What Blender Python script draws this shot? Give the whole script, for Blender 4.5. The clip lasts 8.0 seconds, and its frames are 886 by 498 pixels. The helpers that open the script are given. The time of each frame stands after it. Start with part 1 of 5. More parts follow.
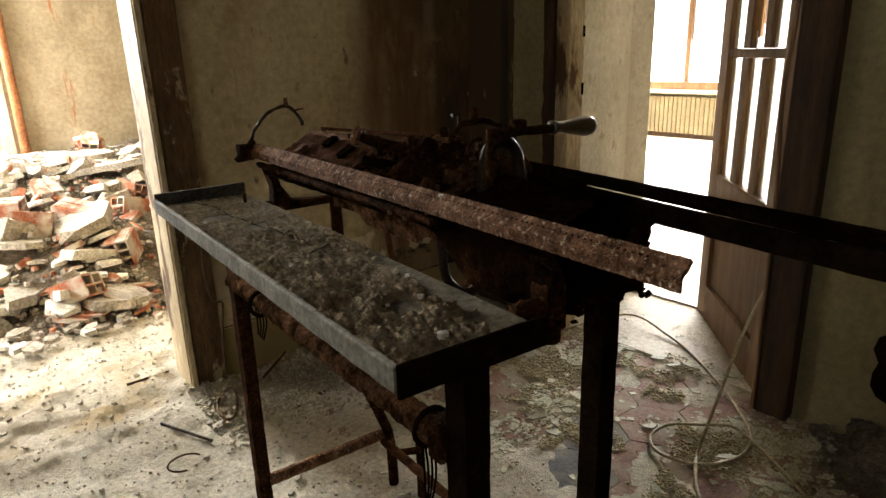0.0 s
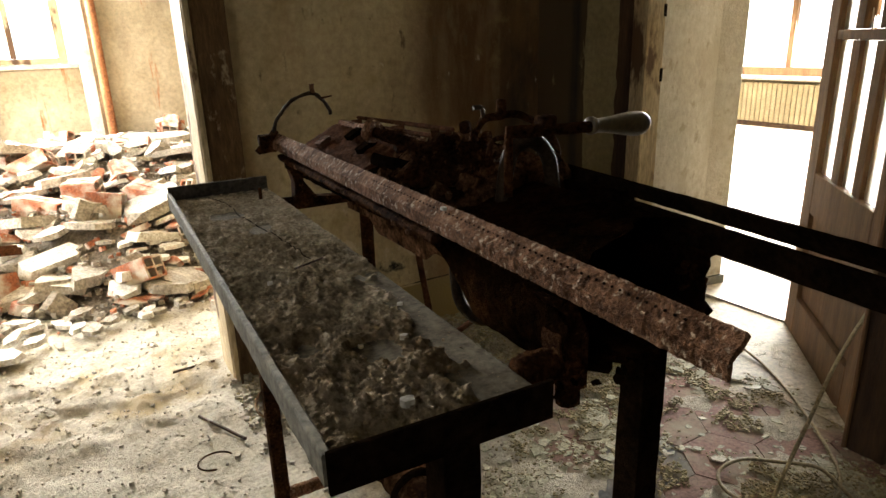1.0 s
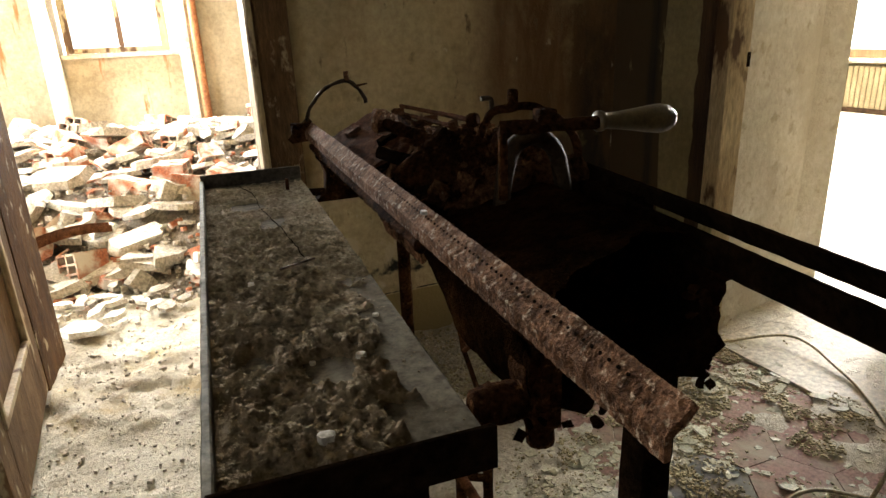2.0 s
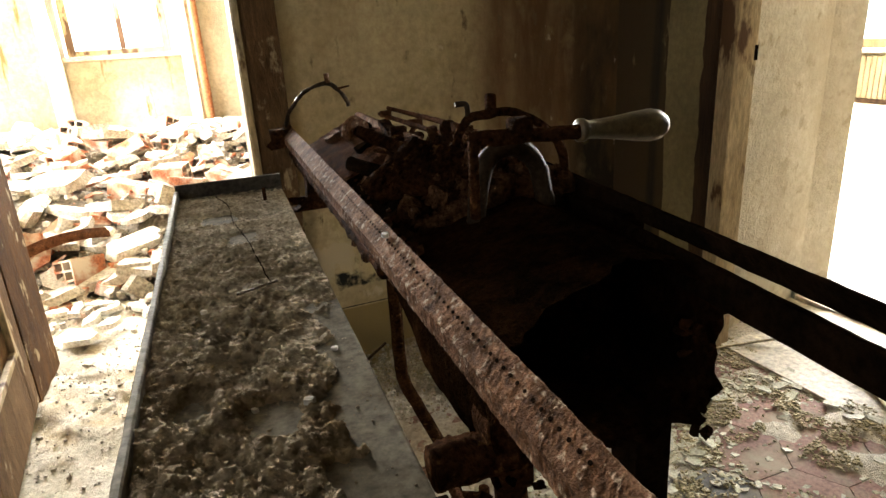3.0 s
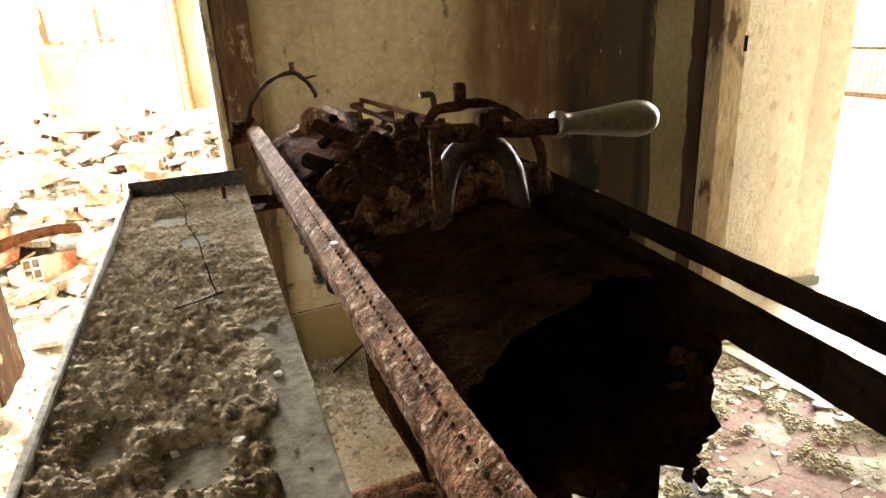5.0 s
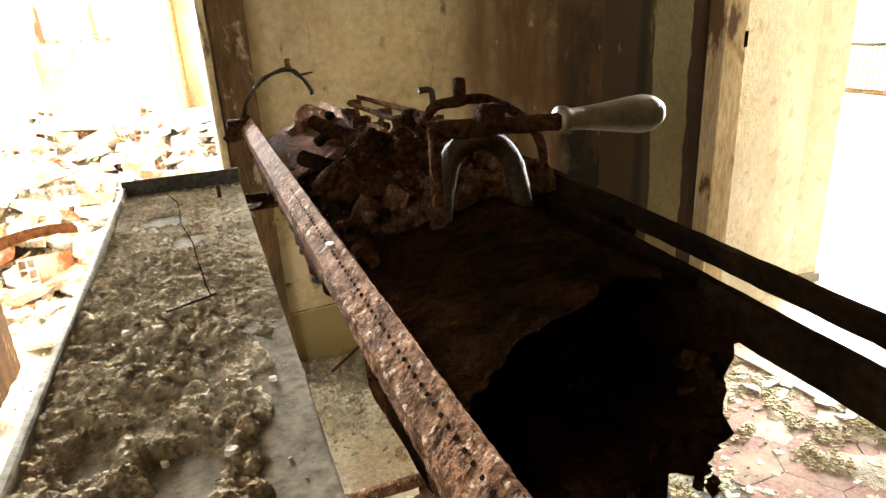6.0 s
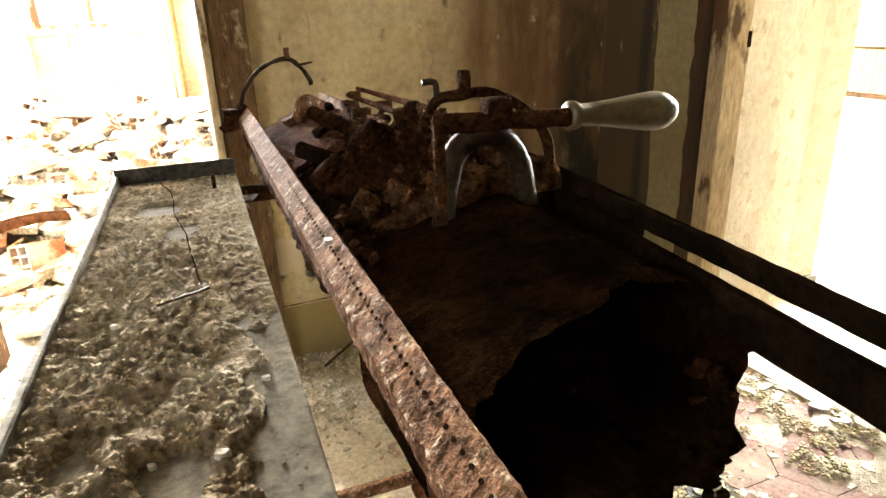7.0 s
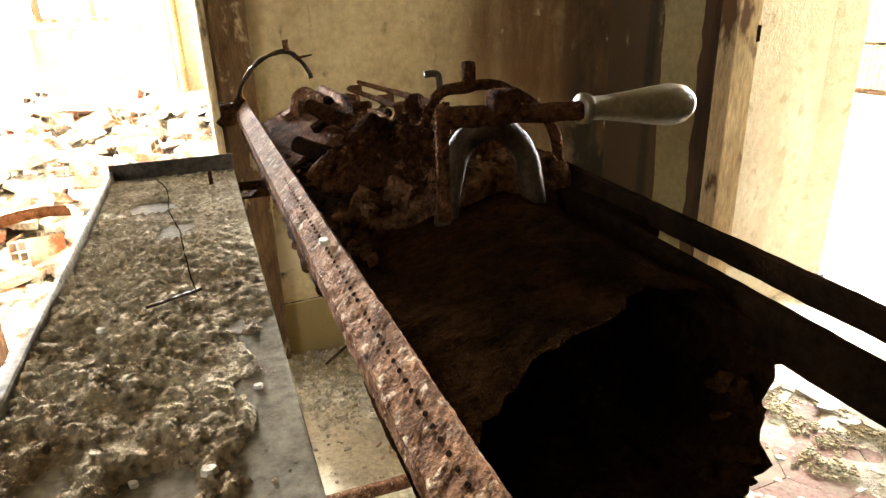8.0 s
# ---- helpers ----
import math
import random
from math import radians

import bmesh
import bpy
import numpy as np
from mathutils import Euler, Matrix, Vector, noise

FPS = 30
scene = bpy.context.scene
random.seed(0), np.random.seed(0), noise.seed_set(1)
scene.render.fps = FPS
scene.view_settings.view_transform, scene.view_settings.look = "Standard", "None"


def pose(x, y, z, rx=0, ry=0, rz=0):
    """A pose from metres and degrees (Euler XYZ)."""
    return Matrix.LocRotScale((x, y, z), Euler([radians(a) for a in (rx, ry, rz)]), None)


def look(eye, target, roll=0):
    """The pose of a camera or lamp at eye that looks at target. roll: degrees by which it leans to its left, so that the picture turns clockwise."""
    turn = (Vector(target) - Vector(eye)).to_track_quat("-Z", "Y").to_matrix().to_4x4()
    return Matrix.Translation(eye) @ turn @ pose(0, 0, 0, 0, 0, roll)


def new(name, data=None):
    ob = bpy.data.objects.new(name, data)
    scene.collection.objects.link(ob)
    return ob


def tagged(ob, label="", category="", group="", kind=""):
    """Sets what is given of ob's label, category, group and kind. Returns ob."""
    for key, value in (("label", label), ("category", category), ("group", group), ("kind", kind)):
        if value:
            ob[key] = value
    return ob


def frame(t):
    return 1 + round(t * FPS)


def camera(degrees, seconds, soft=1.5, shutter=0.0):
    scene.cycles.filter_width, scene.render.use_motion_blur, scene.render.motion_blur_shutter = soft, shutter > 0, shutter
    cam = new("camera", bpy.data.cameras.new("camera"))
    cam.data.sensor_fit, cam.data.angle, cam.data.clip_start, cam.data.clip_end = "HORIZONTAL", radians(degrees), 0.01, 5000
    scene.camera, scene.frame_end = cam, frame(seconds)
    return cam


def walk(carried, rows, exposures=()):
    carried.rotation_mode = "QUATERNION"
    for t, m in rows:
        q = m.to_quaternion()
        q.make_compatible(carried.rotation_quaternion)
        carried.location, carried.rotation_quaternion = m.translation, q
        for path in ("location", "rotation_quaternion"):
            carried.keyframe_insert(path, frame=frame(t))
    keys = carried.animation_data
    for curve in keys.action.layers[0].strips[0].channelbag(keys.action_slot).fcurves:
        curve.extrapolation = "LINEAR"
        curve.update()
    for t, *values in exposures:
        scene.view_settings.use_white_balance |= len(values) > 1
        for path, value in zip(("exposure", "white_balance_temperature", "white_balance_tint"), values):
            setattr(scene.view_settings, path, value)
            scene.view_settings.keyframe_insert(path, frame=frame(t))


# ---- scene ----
cam = camera(69.5, 8.0)
PATH = [
    (0, (0.024, -0.017, 0.963), (1.165, 1.519, 0.381), -1.7),
    (0.5, (0.078, 0.025, 0.963), (1.158, 1.592, 0.349), -1.9),
    (1, (0.165, 0.054, 0.957), (1.092, 1.715, 0.338), -1.8),
    (1.5, (0.236, 0.06, 0.953), (1.001, 1.795, 0.315), -1.9),
    (2.8, (0.318, 0.1, 0.955), (0.939, 1.884, 0.299), -3.1),
    (3, (0.33, 0.111, 0.955), (0.966, 1.888, 0.294), -3.4),
    (3.5, (0.346, 0.129, 0.952), (0.993, 1.899, 0.283), -3.0),
    (4, (0.354, 0.143, 0.951), (1.013, 1.908, 0.282), -2.5),
    (4.5, (0.363, 0.153, 0.948), (1.026, 1.914, 0.269), -2.8),
    (6, (0.373, 0.174, 0.942), (1.045, 1.926, 0.252), -3.3),
    (6.5, (0.373, 0.18, 0.94), (1.054, 1.926, 0.241), -2.6),
    (7, (0.374, 0.189, 0.939), (1.058, 1.931, 0.233), -2.0),
    (7.5, (0.381, 0.199, 0.938), (1.064, 1.94, 0.23), -1.9),
    (8, (0.382, 0.21, 0.934), (1.057, 1.951, 0.216), -1.9),
]
walk(cam, [(t, look(eye, target, roll)) for t, eye, target, roll in PATH],
     exposures=[(0.0, 0.02), (1.0, 0.11), (1.7, 0.14), (3.0, 0.76), (4.5, 1.60), (6.0, 2.12), (8.0, 2.17)])

# frames of the building round the machine: the wing behind the glazed door, the rubble room, the passage wall
WING = pose(-0.000, -0.033, -0.021, 0, 0, 2.8) @ Matrix.Scale(0.955, 4)
RUBBLE = pose(0.017, -0.035, 0.023, 0, 0, 0.0) @ Matrix.Scale(0.913, 4)
PASSAGE = pose(0.50, 1.85, 0, 0, 0, 3.2)
SINK = -0.06                 # machine, stand and tray over the floor


def move(m, *obs):
    for ob in obs:
        ob.matrix_world = m @ ob.matrix_basis


# ---- light ----
world = bpy.data.worlds.new("sky")
scene.world = world
world.use_nodes = True
wn = world.node_tree.nodes
sky = wn.new("ShaderNodeTexSky")
sky.sky_type = "NISHITA"
sky.sun_disc = False
sky.sun_elevation = radians(38)
sky.sun_rotation = radians(20)
sky.dust_density = 4.0
wn["Background"].inputs[1].default_value = 0.05
world.node_tree.links.new(sky.outputs[0], wn["Background"].inputs[0])

sun = new("sun", bpy.data.lights.new("sun", "SUN"))
sun.data.energy = 1.2
sun.data.angle = radians(12)
sun.data.color = (1.0, 0.95, 0.86)
sun.matrix_world = look((2.0, 12.0, 9.0), (0.4, 4.0, 0.0))


def opening_light(name, m, w, h, watts, tint=(1.0, 0.985, 0.95)):
    ob = new(name, bpy.data.lights.new(name, "AREA"))
    ob.data.shape = "RECTANGLE"
    ob.data.size, ob.data.size_y = w, h
    ob.data.energy = watts
    ob.data.color = tint
    ob.matrix_world = m
    return ob


opening_light("daylight_rubble_room", RUBBLE @ look((-0.2, 6.16, 1.7), (-0.2, 4.0, 1.0)), 0.8, 1.5, 385)
# side window is out of view and assumed; its lamp brightens the rubble
opening_light("assumed_daylight_rubble_side", RUBBLE @ look((-2.9, 4.2, 1.6), (0.0, 4.2, 0.6)), 1.4, 1.4, 300)
opening_light("daylight_next_room", WING @ look((6.8, 3.6, 1.5), (4.0, 3.6, 0.6)), 3.2, 1.7, 1000)
# weak fill added at an unseen opening behind the view
opening_light("fill_back_room", look((-1.85, -0.4, 1.6), (0.5, 0.4, 0.8)), 0.9, 1.3, 5.5)

# ---- materials ----


def material(name, base, dark, light=None, scale=6.0, fine=60.0, rough=0.85, metal=0.0, bump=0.4, bump_size=0.004,
             stretch=(1, 1, 1), random_tint=0.0, spread=(0.35, 0.65), gloss=0.3, grain=0.6):
    """Two scales of colour variation with fine relief, on the object's own metres."""
    m = bpy.data.materials.new(name)
    m.use_nodes = True
    nt = m.node_tree
    n, l = nt.nodes, nt.links
    b = n["Principled BSDF"]
    tc = n.new("ShaderNodeTexCoord")
    mp = n.new("ShaderNodeMapping")
    mp.inputs["Scale"].default_value = stretch
    info = n.new("ShaderNodeObjectInfo")
    add = n.new("ShaderNodeVectorMath")
    add.operation = "MULTIPLY_ADD"
    l.new(tc.outputs["Object"], mp.inputs[0])
    comb = n.new("ShaderNodeCombineXYZ")
    for i in range(3):
        l.new(info.outputs["Random"], comb.inputs[i])
    l.new(comb.outputs[0], add.inputs[0])
    add.inputs[1].default_value = (37.0, 21.0, 53.0) if random_tint else (0, 0, 0)
    l.new(mp.outputs[0], add.inputs[2])
    n1, n2, n3 = (n.new("ShaderNodeTexNoise") for _ in range(3))
    for node, sc, det in ((n1, scale, 6.0), (n2, fine, 5.0), (n3, fine * 2.5, 3.0)):
        node.inputs["Scale"].default_value = sc
        node.inputs["Detail"].default_value = det
        node.inputs["Roughness"].default_value = 0.62
        l.new(add.outputs[0], node.inputs["Vector"])
    r1 = n.new("ShaderNodeValToRGB")
    e = r1.color_ramp.elements
    e[0].position, e[0].color = spread[0], (*dark, 1)
    e[1].position, e[1].color = spread[1], (*base, 1)
    if light:
        e3 = r1.color_ramp.elements.new(min(0.95, spread[1] + 0.15))
        e3.color = (*light, 1)
    l.new(n1.outputs[0], r1.inputs[0])
    mix = n.new("ShaderNodeMixRGB")
    mix.blend_type = "OVERLAY"
    mix.inputs[0].default_value = grain
    crisp = n.new("ShaderNodeMapRange")
    crisp.inputs["From Min"].default_value, crisp.inputs["From Max"].default_value = 0.30, 0.70
    crisp.inputs["To Min"].default_value, crisp.inputs["To Max"].default_value = 0.12, 0.88
    l.new(n2.outputs[0], crisp.inputs[0])
    l.new(r1.outputs[0], mix.inputs[1])
    l.new(crisp.outputs[0], mix.inputs[2])
    out = mix
    if random_tint:
        hs = n.new("ShaderNodeHueSaturation")
        mr = n.new("ShaderNodeMapRange")
        mr.inputs["To Min"].default_value = 1 - random_tint
        mr.inputs["To Max"].default_value = 1 + random_tint
        l.new(info.outputs["Random"], mr.inputs[0])
        l.new(mr.outputs[0], hs.inputs["Value"])
        l.new(mix.outputs[0], hs.inputs["Color"])
        out = hs
    l.new(out.outputs[0], b.inputs["Base Color"])
    b.inputs["Metallic"].default_value = metal
    rr = n.new("ShaderNodeMapRange")
    rr.inputs["To Min"].default_value = max(0.05, rough - 0.15)
    rr.inputs["To Max"].default_value = min(1.0, rough + 0.12)
    l.new(n2.outputs[0], rr.inputs[0])
    l.new(rr.outputs[0], b.inputs["Roughness"])
    addh = n.new("ShaderNodeMath")
    addh.operation = "ADD"
    l.new(n2.outputs[0], addh.inputs[0])
    l.new(n3.outputs[0], addh.inputs[1])
    bp = n.new("ShaderNodeBump")
    bp.inputs["Strength"].default_value = bump
    bp.inputs["Distance"].default_value = bump_size
    l.new(addh.outputs[0], bp.inputs["Height"])
    l.new(bp.outputs[0], b.inputs["Normal"])
    b.inputs["Specular IOR Level"].default_value = gloss
    return m


def overlay(m, colour, scale, low, high, stretch=(1, 1, 1), offset=(0, 0, 0), span=None, rough=None):
    """Lays patches of another colour over a material; span limits them to a stretch along x, y or z with soft ends."""
    nt = m.node_tree
    n, l = nt.nodes, nt.links
    b = n["Principled BSDF"]
    old = b.inputs["Base Color"].links[0].from_socket
    tc = n.new("ShaderNodeTexCoord")
    mp = n.new("ShaderNodeMapping")
    mp.inputs["Scale"].default_value = stretch
    mp.inputs["Location"].default_value = offset
    nz = n.new("ShaderNodeTexNoise")
    nz.inputs["Scale"].default_value = scale
    nz.inputs["Detail"].default_value = 7.0
    nz.inputs["Roughness"].default_value = 0.6
    l.new(tc.outputs["Object"], mp.inputs[0])
    l.new(mp.outputs[0], nz.inputs["Vector"])
    mr = n.new("ShaderNodeMapRange")
    mr.inputs["From Min"].default_value, mr.inputs["From Max"].default_value = low, high
    fac = nz.outputs[0]
    if span:
        axis, a, c, soft = span
        sp = n.new("ShaderNodeSeparateXYZ")
        l.new(tc.outputs["Object"], sp.inputs[0])
        up, down = n.new("ShaderNodeMapRange"), n.new("ShaderNodeMapRange")
        up.inputs["From Min"].default_value, up.inputs["From Max"].default_value = a - soft, a + soft
        down.inputs["From Min"].default_value, down.inputs["From Max"].default_value = c + soft, c - soft
        mu = n.new("ShaderNodeMath")
        mu.operation = "MULTIPLY"
        for node in (up, down):
            l.new(sp.outputs["XYZ".index(axis)], node.inputs[0])
        l.new(up.outputs[0], mu.inputs[0])
        l.new(down.outputs[0], mu.inputs[1])
        sb = n.new("ShaderNodeMath")
        sb.operation = "MULTIPLY_ADD"
        sb.inputs[1].default_value = 0.6
        l.new(mu.outputs[0], sb.inputs[0])
        ns = n.new("ShaderNodeMath")
        ns.operation = "SUBTRACT"
        ns.inputs[1].default_value = 0.6
        l.new(fac, ns.inputs[0])
        l.new(ns.outputs[0], sb.inputs[2])
        fac = sb.outputs[0]
    l.new(fac, mr.inputs[0])
    mix = n.new("ShaderNodeMixRGB")
    l.new(mr.outputs[0], mix.inputs[0])
    l.new(old, mix.inputs[1])
    mix.inputs[2].default_value = (*colour, 1)
    l.new(mix.outputs[0], b.inputs["Base Color"])
    return m


PLASTER = material("stained_plaster", (0.64, 0.54, 0.345), (0.43, 0.345, 0.20), (0.72, 0.64, 0.47), 2.2, 45, 0.9, bump=0.35, bump_size=0.006, grain=0.3)
overlay(PLASTER, (0.135, 0.072, 0.030), 2.4, 0.12, 0.52, (1.6, 1.6, 0.35), (3, 1, 0), ("X", 0.56, 1.40, 0.17))
overlay(PLASTER, (0.034, 0.028, 0.018), 3.2, 0.12, 0.50, (1.5, 1.5, 0.3), (7, 2, 1), ("X", 0.90, 1.40, 0.09))
overlay(PLASTER, (0.24, 0.185, 0.10), 9.0, 0.58, 0.74, (1, 1, 0.6), (1, 5, 2))
overlay(PLASTER, (0.30, 0.17, 0.07), 2.6, 0.52, 0.76, (1, 1, 0.5), (8, 5, 6))
overlay(PLASTER, (0.02, 0.022, 0.018), 13.0, 0.50, 0.60, (1, 1, 1), (4, 5, 2), ("Z", 0.20, 0.32, 0.04))
overlay(PLASTER, (0.15, 0.11, 0.06), 24.0, 0.61, 0.70, (1, 1, 0.5), (4, 1, 7))
overlay(PLASTER, (0.70, 0.62, 0.47), 11.0, 0.63, 0.70, (1, 1, 0.7), (9, 3, 3))
overlay(PLASTER, (0.33, 0.255, 0.115), 6.0, 0.0, 0.16, (1, 1, 1), (2, 2, 2), ("Z", -0.5, 0.168, 0.004))
overlay(PLASTER, (0.030, 0.026, 0.018), 30.0, 0.30, 0.44, (1, 1, 1), (2, 8, 2), ("Z", 0.172, 0.179, 0.003))
overlay(PLASTER, (0.62, 0.53, 0.37), 7.0, 0.50, 0.54, (1, 1, 0.6), (5, 1, 4), ("Z", 0.22, 0.42, 0.06))
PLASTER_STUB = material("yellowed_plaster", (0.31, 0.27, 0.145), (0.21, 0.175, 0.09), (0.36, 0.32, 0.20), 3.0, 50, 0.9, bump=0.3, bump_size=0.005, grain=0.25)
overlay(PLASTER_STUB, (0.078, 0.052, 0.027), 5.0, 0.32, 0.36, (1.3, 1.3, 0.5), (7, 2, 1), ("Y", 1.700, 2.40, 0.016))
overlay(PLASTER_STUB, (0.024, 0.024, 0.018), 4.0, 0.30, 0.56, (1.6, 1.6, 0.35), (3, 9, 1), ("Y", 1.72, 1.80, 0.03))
PALE = material("pale_plaster", (0.64, 0.615, 0.54), (0.52, 0.49, 0.41), (0.70, 0.68, 0.62), 4.0, 40, 0.9, bump=0.5, bump_size=0.008, grain=0.25)
overlay(PALE, (0.42, 0.375, 0.28), 16.0, 0.56, 0.66)
overlay(PALE, (0.50, 0.46, 0.37), 4.0, 0.50, 0.66, (1, 1, 0.6), (2, 2, 2))
OCHRE = material("ochre_plaster", (0.41, 0.345, 0.24), (0.24, 0.19, 0.115), (0.52, 0.465, 0.36), 1.8, 30, 0.92, bump=0.35, bump_size=0.008, grain=0.3)
overlay(OCHRE, (0.30, 0.10, 0.03), 3.0, 0.62, 0.70, (3, 3, 0.5), (2, 0, 5))
overlay(OCHRE, (0.17, 0.13, 0.08), 1.5, 0.56, 0.70, (1, 1, 0.6), (9, 0, 5))
CEILING = material("ceiling_plaster", (0.6, 0.56, 0.46), (0.45, 0.4, 0.3), None, 2.0, 30, 0.9, grain=0.25)
DUST = material("dusty_floor", (0.575, 0.535, 0.44), (0.42, 0.375, 0.285), (0.66, 0.625, 0.54), 5.0, 90, 0.95, bump=0.7, bump_size=0.006, grain=0.4)
overlay(DUST, (0.36, 0.27, 0.13), 4.0, 0.46, 0.66, (1, 1, 1), (3, 3, 0), ("Y", 1.55, 2.4, 0.25))
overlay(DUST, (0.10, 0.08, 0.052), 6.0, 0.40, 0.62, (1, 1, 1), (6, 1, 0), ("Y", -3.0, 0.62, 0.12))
RED_TILE = material("red_cement_tile", (0.31, 0.195, 0.16), (0.24, 0.14, 0.115), (0.37, 0.26, 0.22), 14, 120, 0.8, bump=0.15, bump_size=0.002, random_tint=0.12, gloss=0.12)
overlay(RED_TILE, (0.36, 0.31, 0.225), 8.0, 0.46, 0.66)
GREY_TILE = material("grey_cement_tile", (0.13, 0.13, 0.125), (0.08, 0.08, 0.08), (0.2, 0.2, 0.19), 14, 120, 0.8, bump=0.15, bump_size=0.002, random_tint=0.15)
overlay(GREY_TILE, (0.27, 0.225, 0.16), 8.0, 0.46, 0.66)
NEXT_FLOOR = material("sunlit_tile_floor", (0.55, 0.49, 0.40), (0.43, 0.36, 0.27), (0.62, 0.57, 0.49), 3.0, 40, 0.6, bump=0.2)
DARK_WOOD = material("dark_brown_wood", (0.085, 0.045, 0.022), (0.03, 0.016, 0.009), (0.14, 0.08, 0.042), 7.0, 70, 0.7, bump=0.5, bump_size=0.004, stretch=(3, 3, 0.35), grain=0.45)
DOOR_WOOD = material("weathered_door_wood", (0.24, 0.135, 0.065), (0.13, 0.07, 0.035), (0.31, 0.19, 0.10), 6.0, 70, 0.65, bump=0.4, bump_size=0.003, stretch=(3, 3, 0.35), grain=0.45)
PALE_WOOD = material("cream_painted_wood", (0.52, 0.43, 0.28), (0.36, 0.27, 0.15), (0.6, 0.53, 0.4), 8.0, 70, 0.7, bump=0.4, bump_size=0.004, stretch=(2, 2, 0.4), grain=0.45)
overlay(PALE_WOOD, (0.10, 0.055, 0.028), 9.0, 0.56, 0.62, (1, 1, 0.4))
PEEL_WOOD = material("peeling_brown_wood", (0.115, 0.056, 0.020), (0.05, 0.024, 0.009), (0.18, 0.094, 0.036), 7.0, 60, 0.8, bump=0.7, bump_size=0.006, stretch=(2, 2, 0.5), grain=0.45, gloss=0.12)
JAMB_WOOD = material("scuffed_jamb_wood", (0.19, 0.118, 0.06), (0.09, 0.052, 0.025), (0.28, 0.19, 0.11), 7.0, 60, 0.85, bump=0.7, bump_size=0.006, stretch=(2, 2, 0.5), grain=0.45, gloss=0.1)
overlay(JAMB_WOOD, (0.42, 0.34, 0.22), 16.0, 0.60, 0.66, (1, 1, 0.5))
overlay(PEEL_WOOD, (0.42, 0.34, 0.22), 16.0, 0.60, 0.66, (1, 1, 0.5))
RUST = material("flaking_rust", (0.25, 0.132, 0.075), (0.10, 0.048, 0.023), (0.40, 0.26, 0.17), 38, 260, 0.85, 0.0, 0.7, 0.006, gloss=0.03, spread=(0.38, 0.6), grain=0.8)
overlay(RUST, (0.50, 0.37, 0.26), 150.0, 0.57, 0.66)
overlay(RUST, (0.06, 0.030, 0.016), 75.0, 0.60, 0.70, (1, 1, 1), (5, 3, 1))
RED_RUST = material("red_rust", (0.185, 0.080, 0.040), (0.06, 0.026, 0.013), (0.32, 0.18, 0.11), 32, 220, 0.88, 0.0, 1.0, 0.008, gloss=0.01)
DARK_RUST = material("dark_rusted_iron", (0.095, 0.041, 0.017), (0.022, 0.010, 0.005), (0.22, 0.105, 0.048), 30, 220, 0.85, 0.0, 1.0, 0.008, gloss=0.004, grain=0.85)
overlay(DARK_RUST, (0.19, 0.092, 0.039), 110.0, 0.60, 0.70)
CRUMBLE = material("crumbling_brown_rust", (0.215, 0.110, 0.057), (0.038, 0.019, 0.009), (0.40, 0.25, 0.15), 40, 240, 0.9, 0.0, 1.0, 0.006, gloss=0.0, spread=(0.4, 0.62), grain=0.85)
# dark rust; the shade of the open bed is put into its near-black base
BED_RUST = material("shaded_rusted_sheet", (0.026, 0.012, 0.005), (0.006, 0.0035, 0.0018), (0.085, 0.038, 0.015), 11, 160, 1.0, 0.0, 0.9, 0.006, spread=(0.42, 0.60), gloss=0.0)
# paler rust patch round y 0.46, with the light on the bed painted in
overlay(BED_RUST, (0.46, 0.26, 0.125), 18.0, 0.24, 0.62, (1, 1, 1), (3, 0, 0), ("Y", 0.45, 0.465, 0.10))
# black iron; its colour also paints shade in holes, notches and the near tray lip
BLACK_IRON_SHADE = material("black_iron_and_shade", (0.018, 0.0105, 0.006), (0.006, 0.004, 0.0025), (0.048, 0.026, 0.013), 20, 150, 0.9, 0.0, 0.6, 0.002, gloss=0.0)
NICKEL = material("tarnished_nickel", (0.060, 0.042, 0.026), (0.018, 0.011, 0.006), (0.15, 0.115, 0.08), 40, 200, 0.55, 0.0, 0.5, 0.002, gloss=0.06)
TRAY_METAL = material("grey_tray_sheet", (0.18, 0.160, 0.124), (0.115, 0.098, 0.070), (0.25, 0.225, 0.18), 16, 140, 0.9, 0.0, 0.2, 0.0015, gloss=0.02)
DIRT = material("crusted_dirt", (0.41, 0.35, 0.255), (0.24, 0.195, 0.13), (0.57, 0.505, 0.39), 26, 190, 0.95, 0.0, 0.8, 0.004, gloss=0.02)
# browner dirt at the near end, the fall-off of light painted in with it
overlay(DIRT, (0.17, 0.122, 0.07), 14.0, 0.30, 0.64, (1, 1, 1), (2, 7, 0), ("Y", -1.0, 0.60, 0.10))
HANDLE_WOOD = material("worn_pale_handle", (0.115, 0.088, 0.046), (0.07, 0.050, 0.025), (0.16, 0.125, 0.07), 25, 160, 0.35, 0.0, 0.3, 0.001, gloss=0.5)
CLAY = material("broken_clay_brick", (0.40, 0.145, 0.07), (0.28, 0.095, 0.048), (0.48, 0.26, 0.16), 16, 90, 0.92, bump=0.6, bump_size=0.005, random_tint=0.2)
overlay(CLAY, (0.50, 0.44, 0.36), 7.0, 0.43, 0.57)
PINK = material("faded_pink_tile", (0.46, 0.24, 0.16), (0.34, 0.16, 0.10), (0.55, 0.36, 0.27), 16, 90, 0.92, bump=0.5, bump_size=0.004, random_tint=0.2)
overlay(PINK, (0.5, 0.45, 0.37), 9.0, 0.52, 0.64)
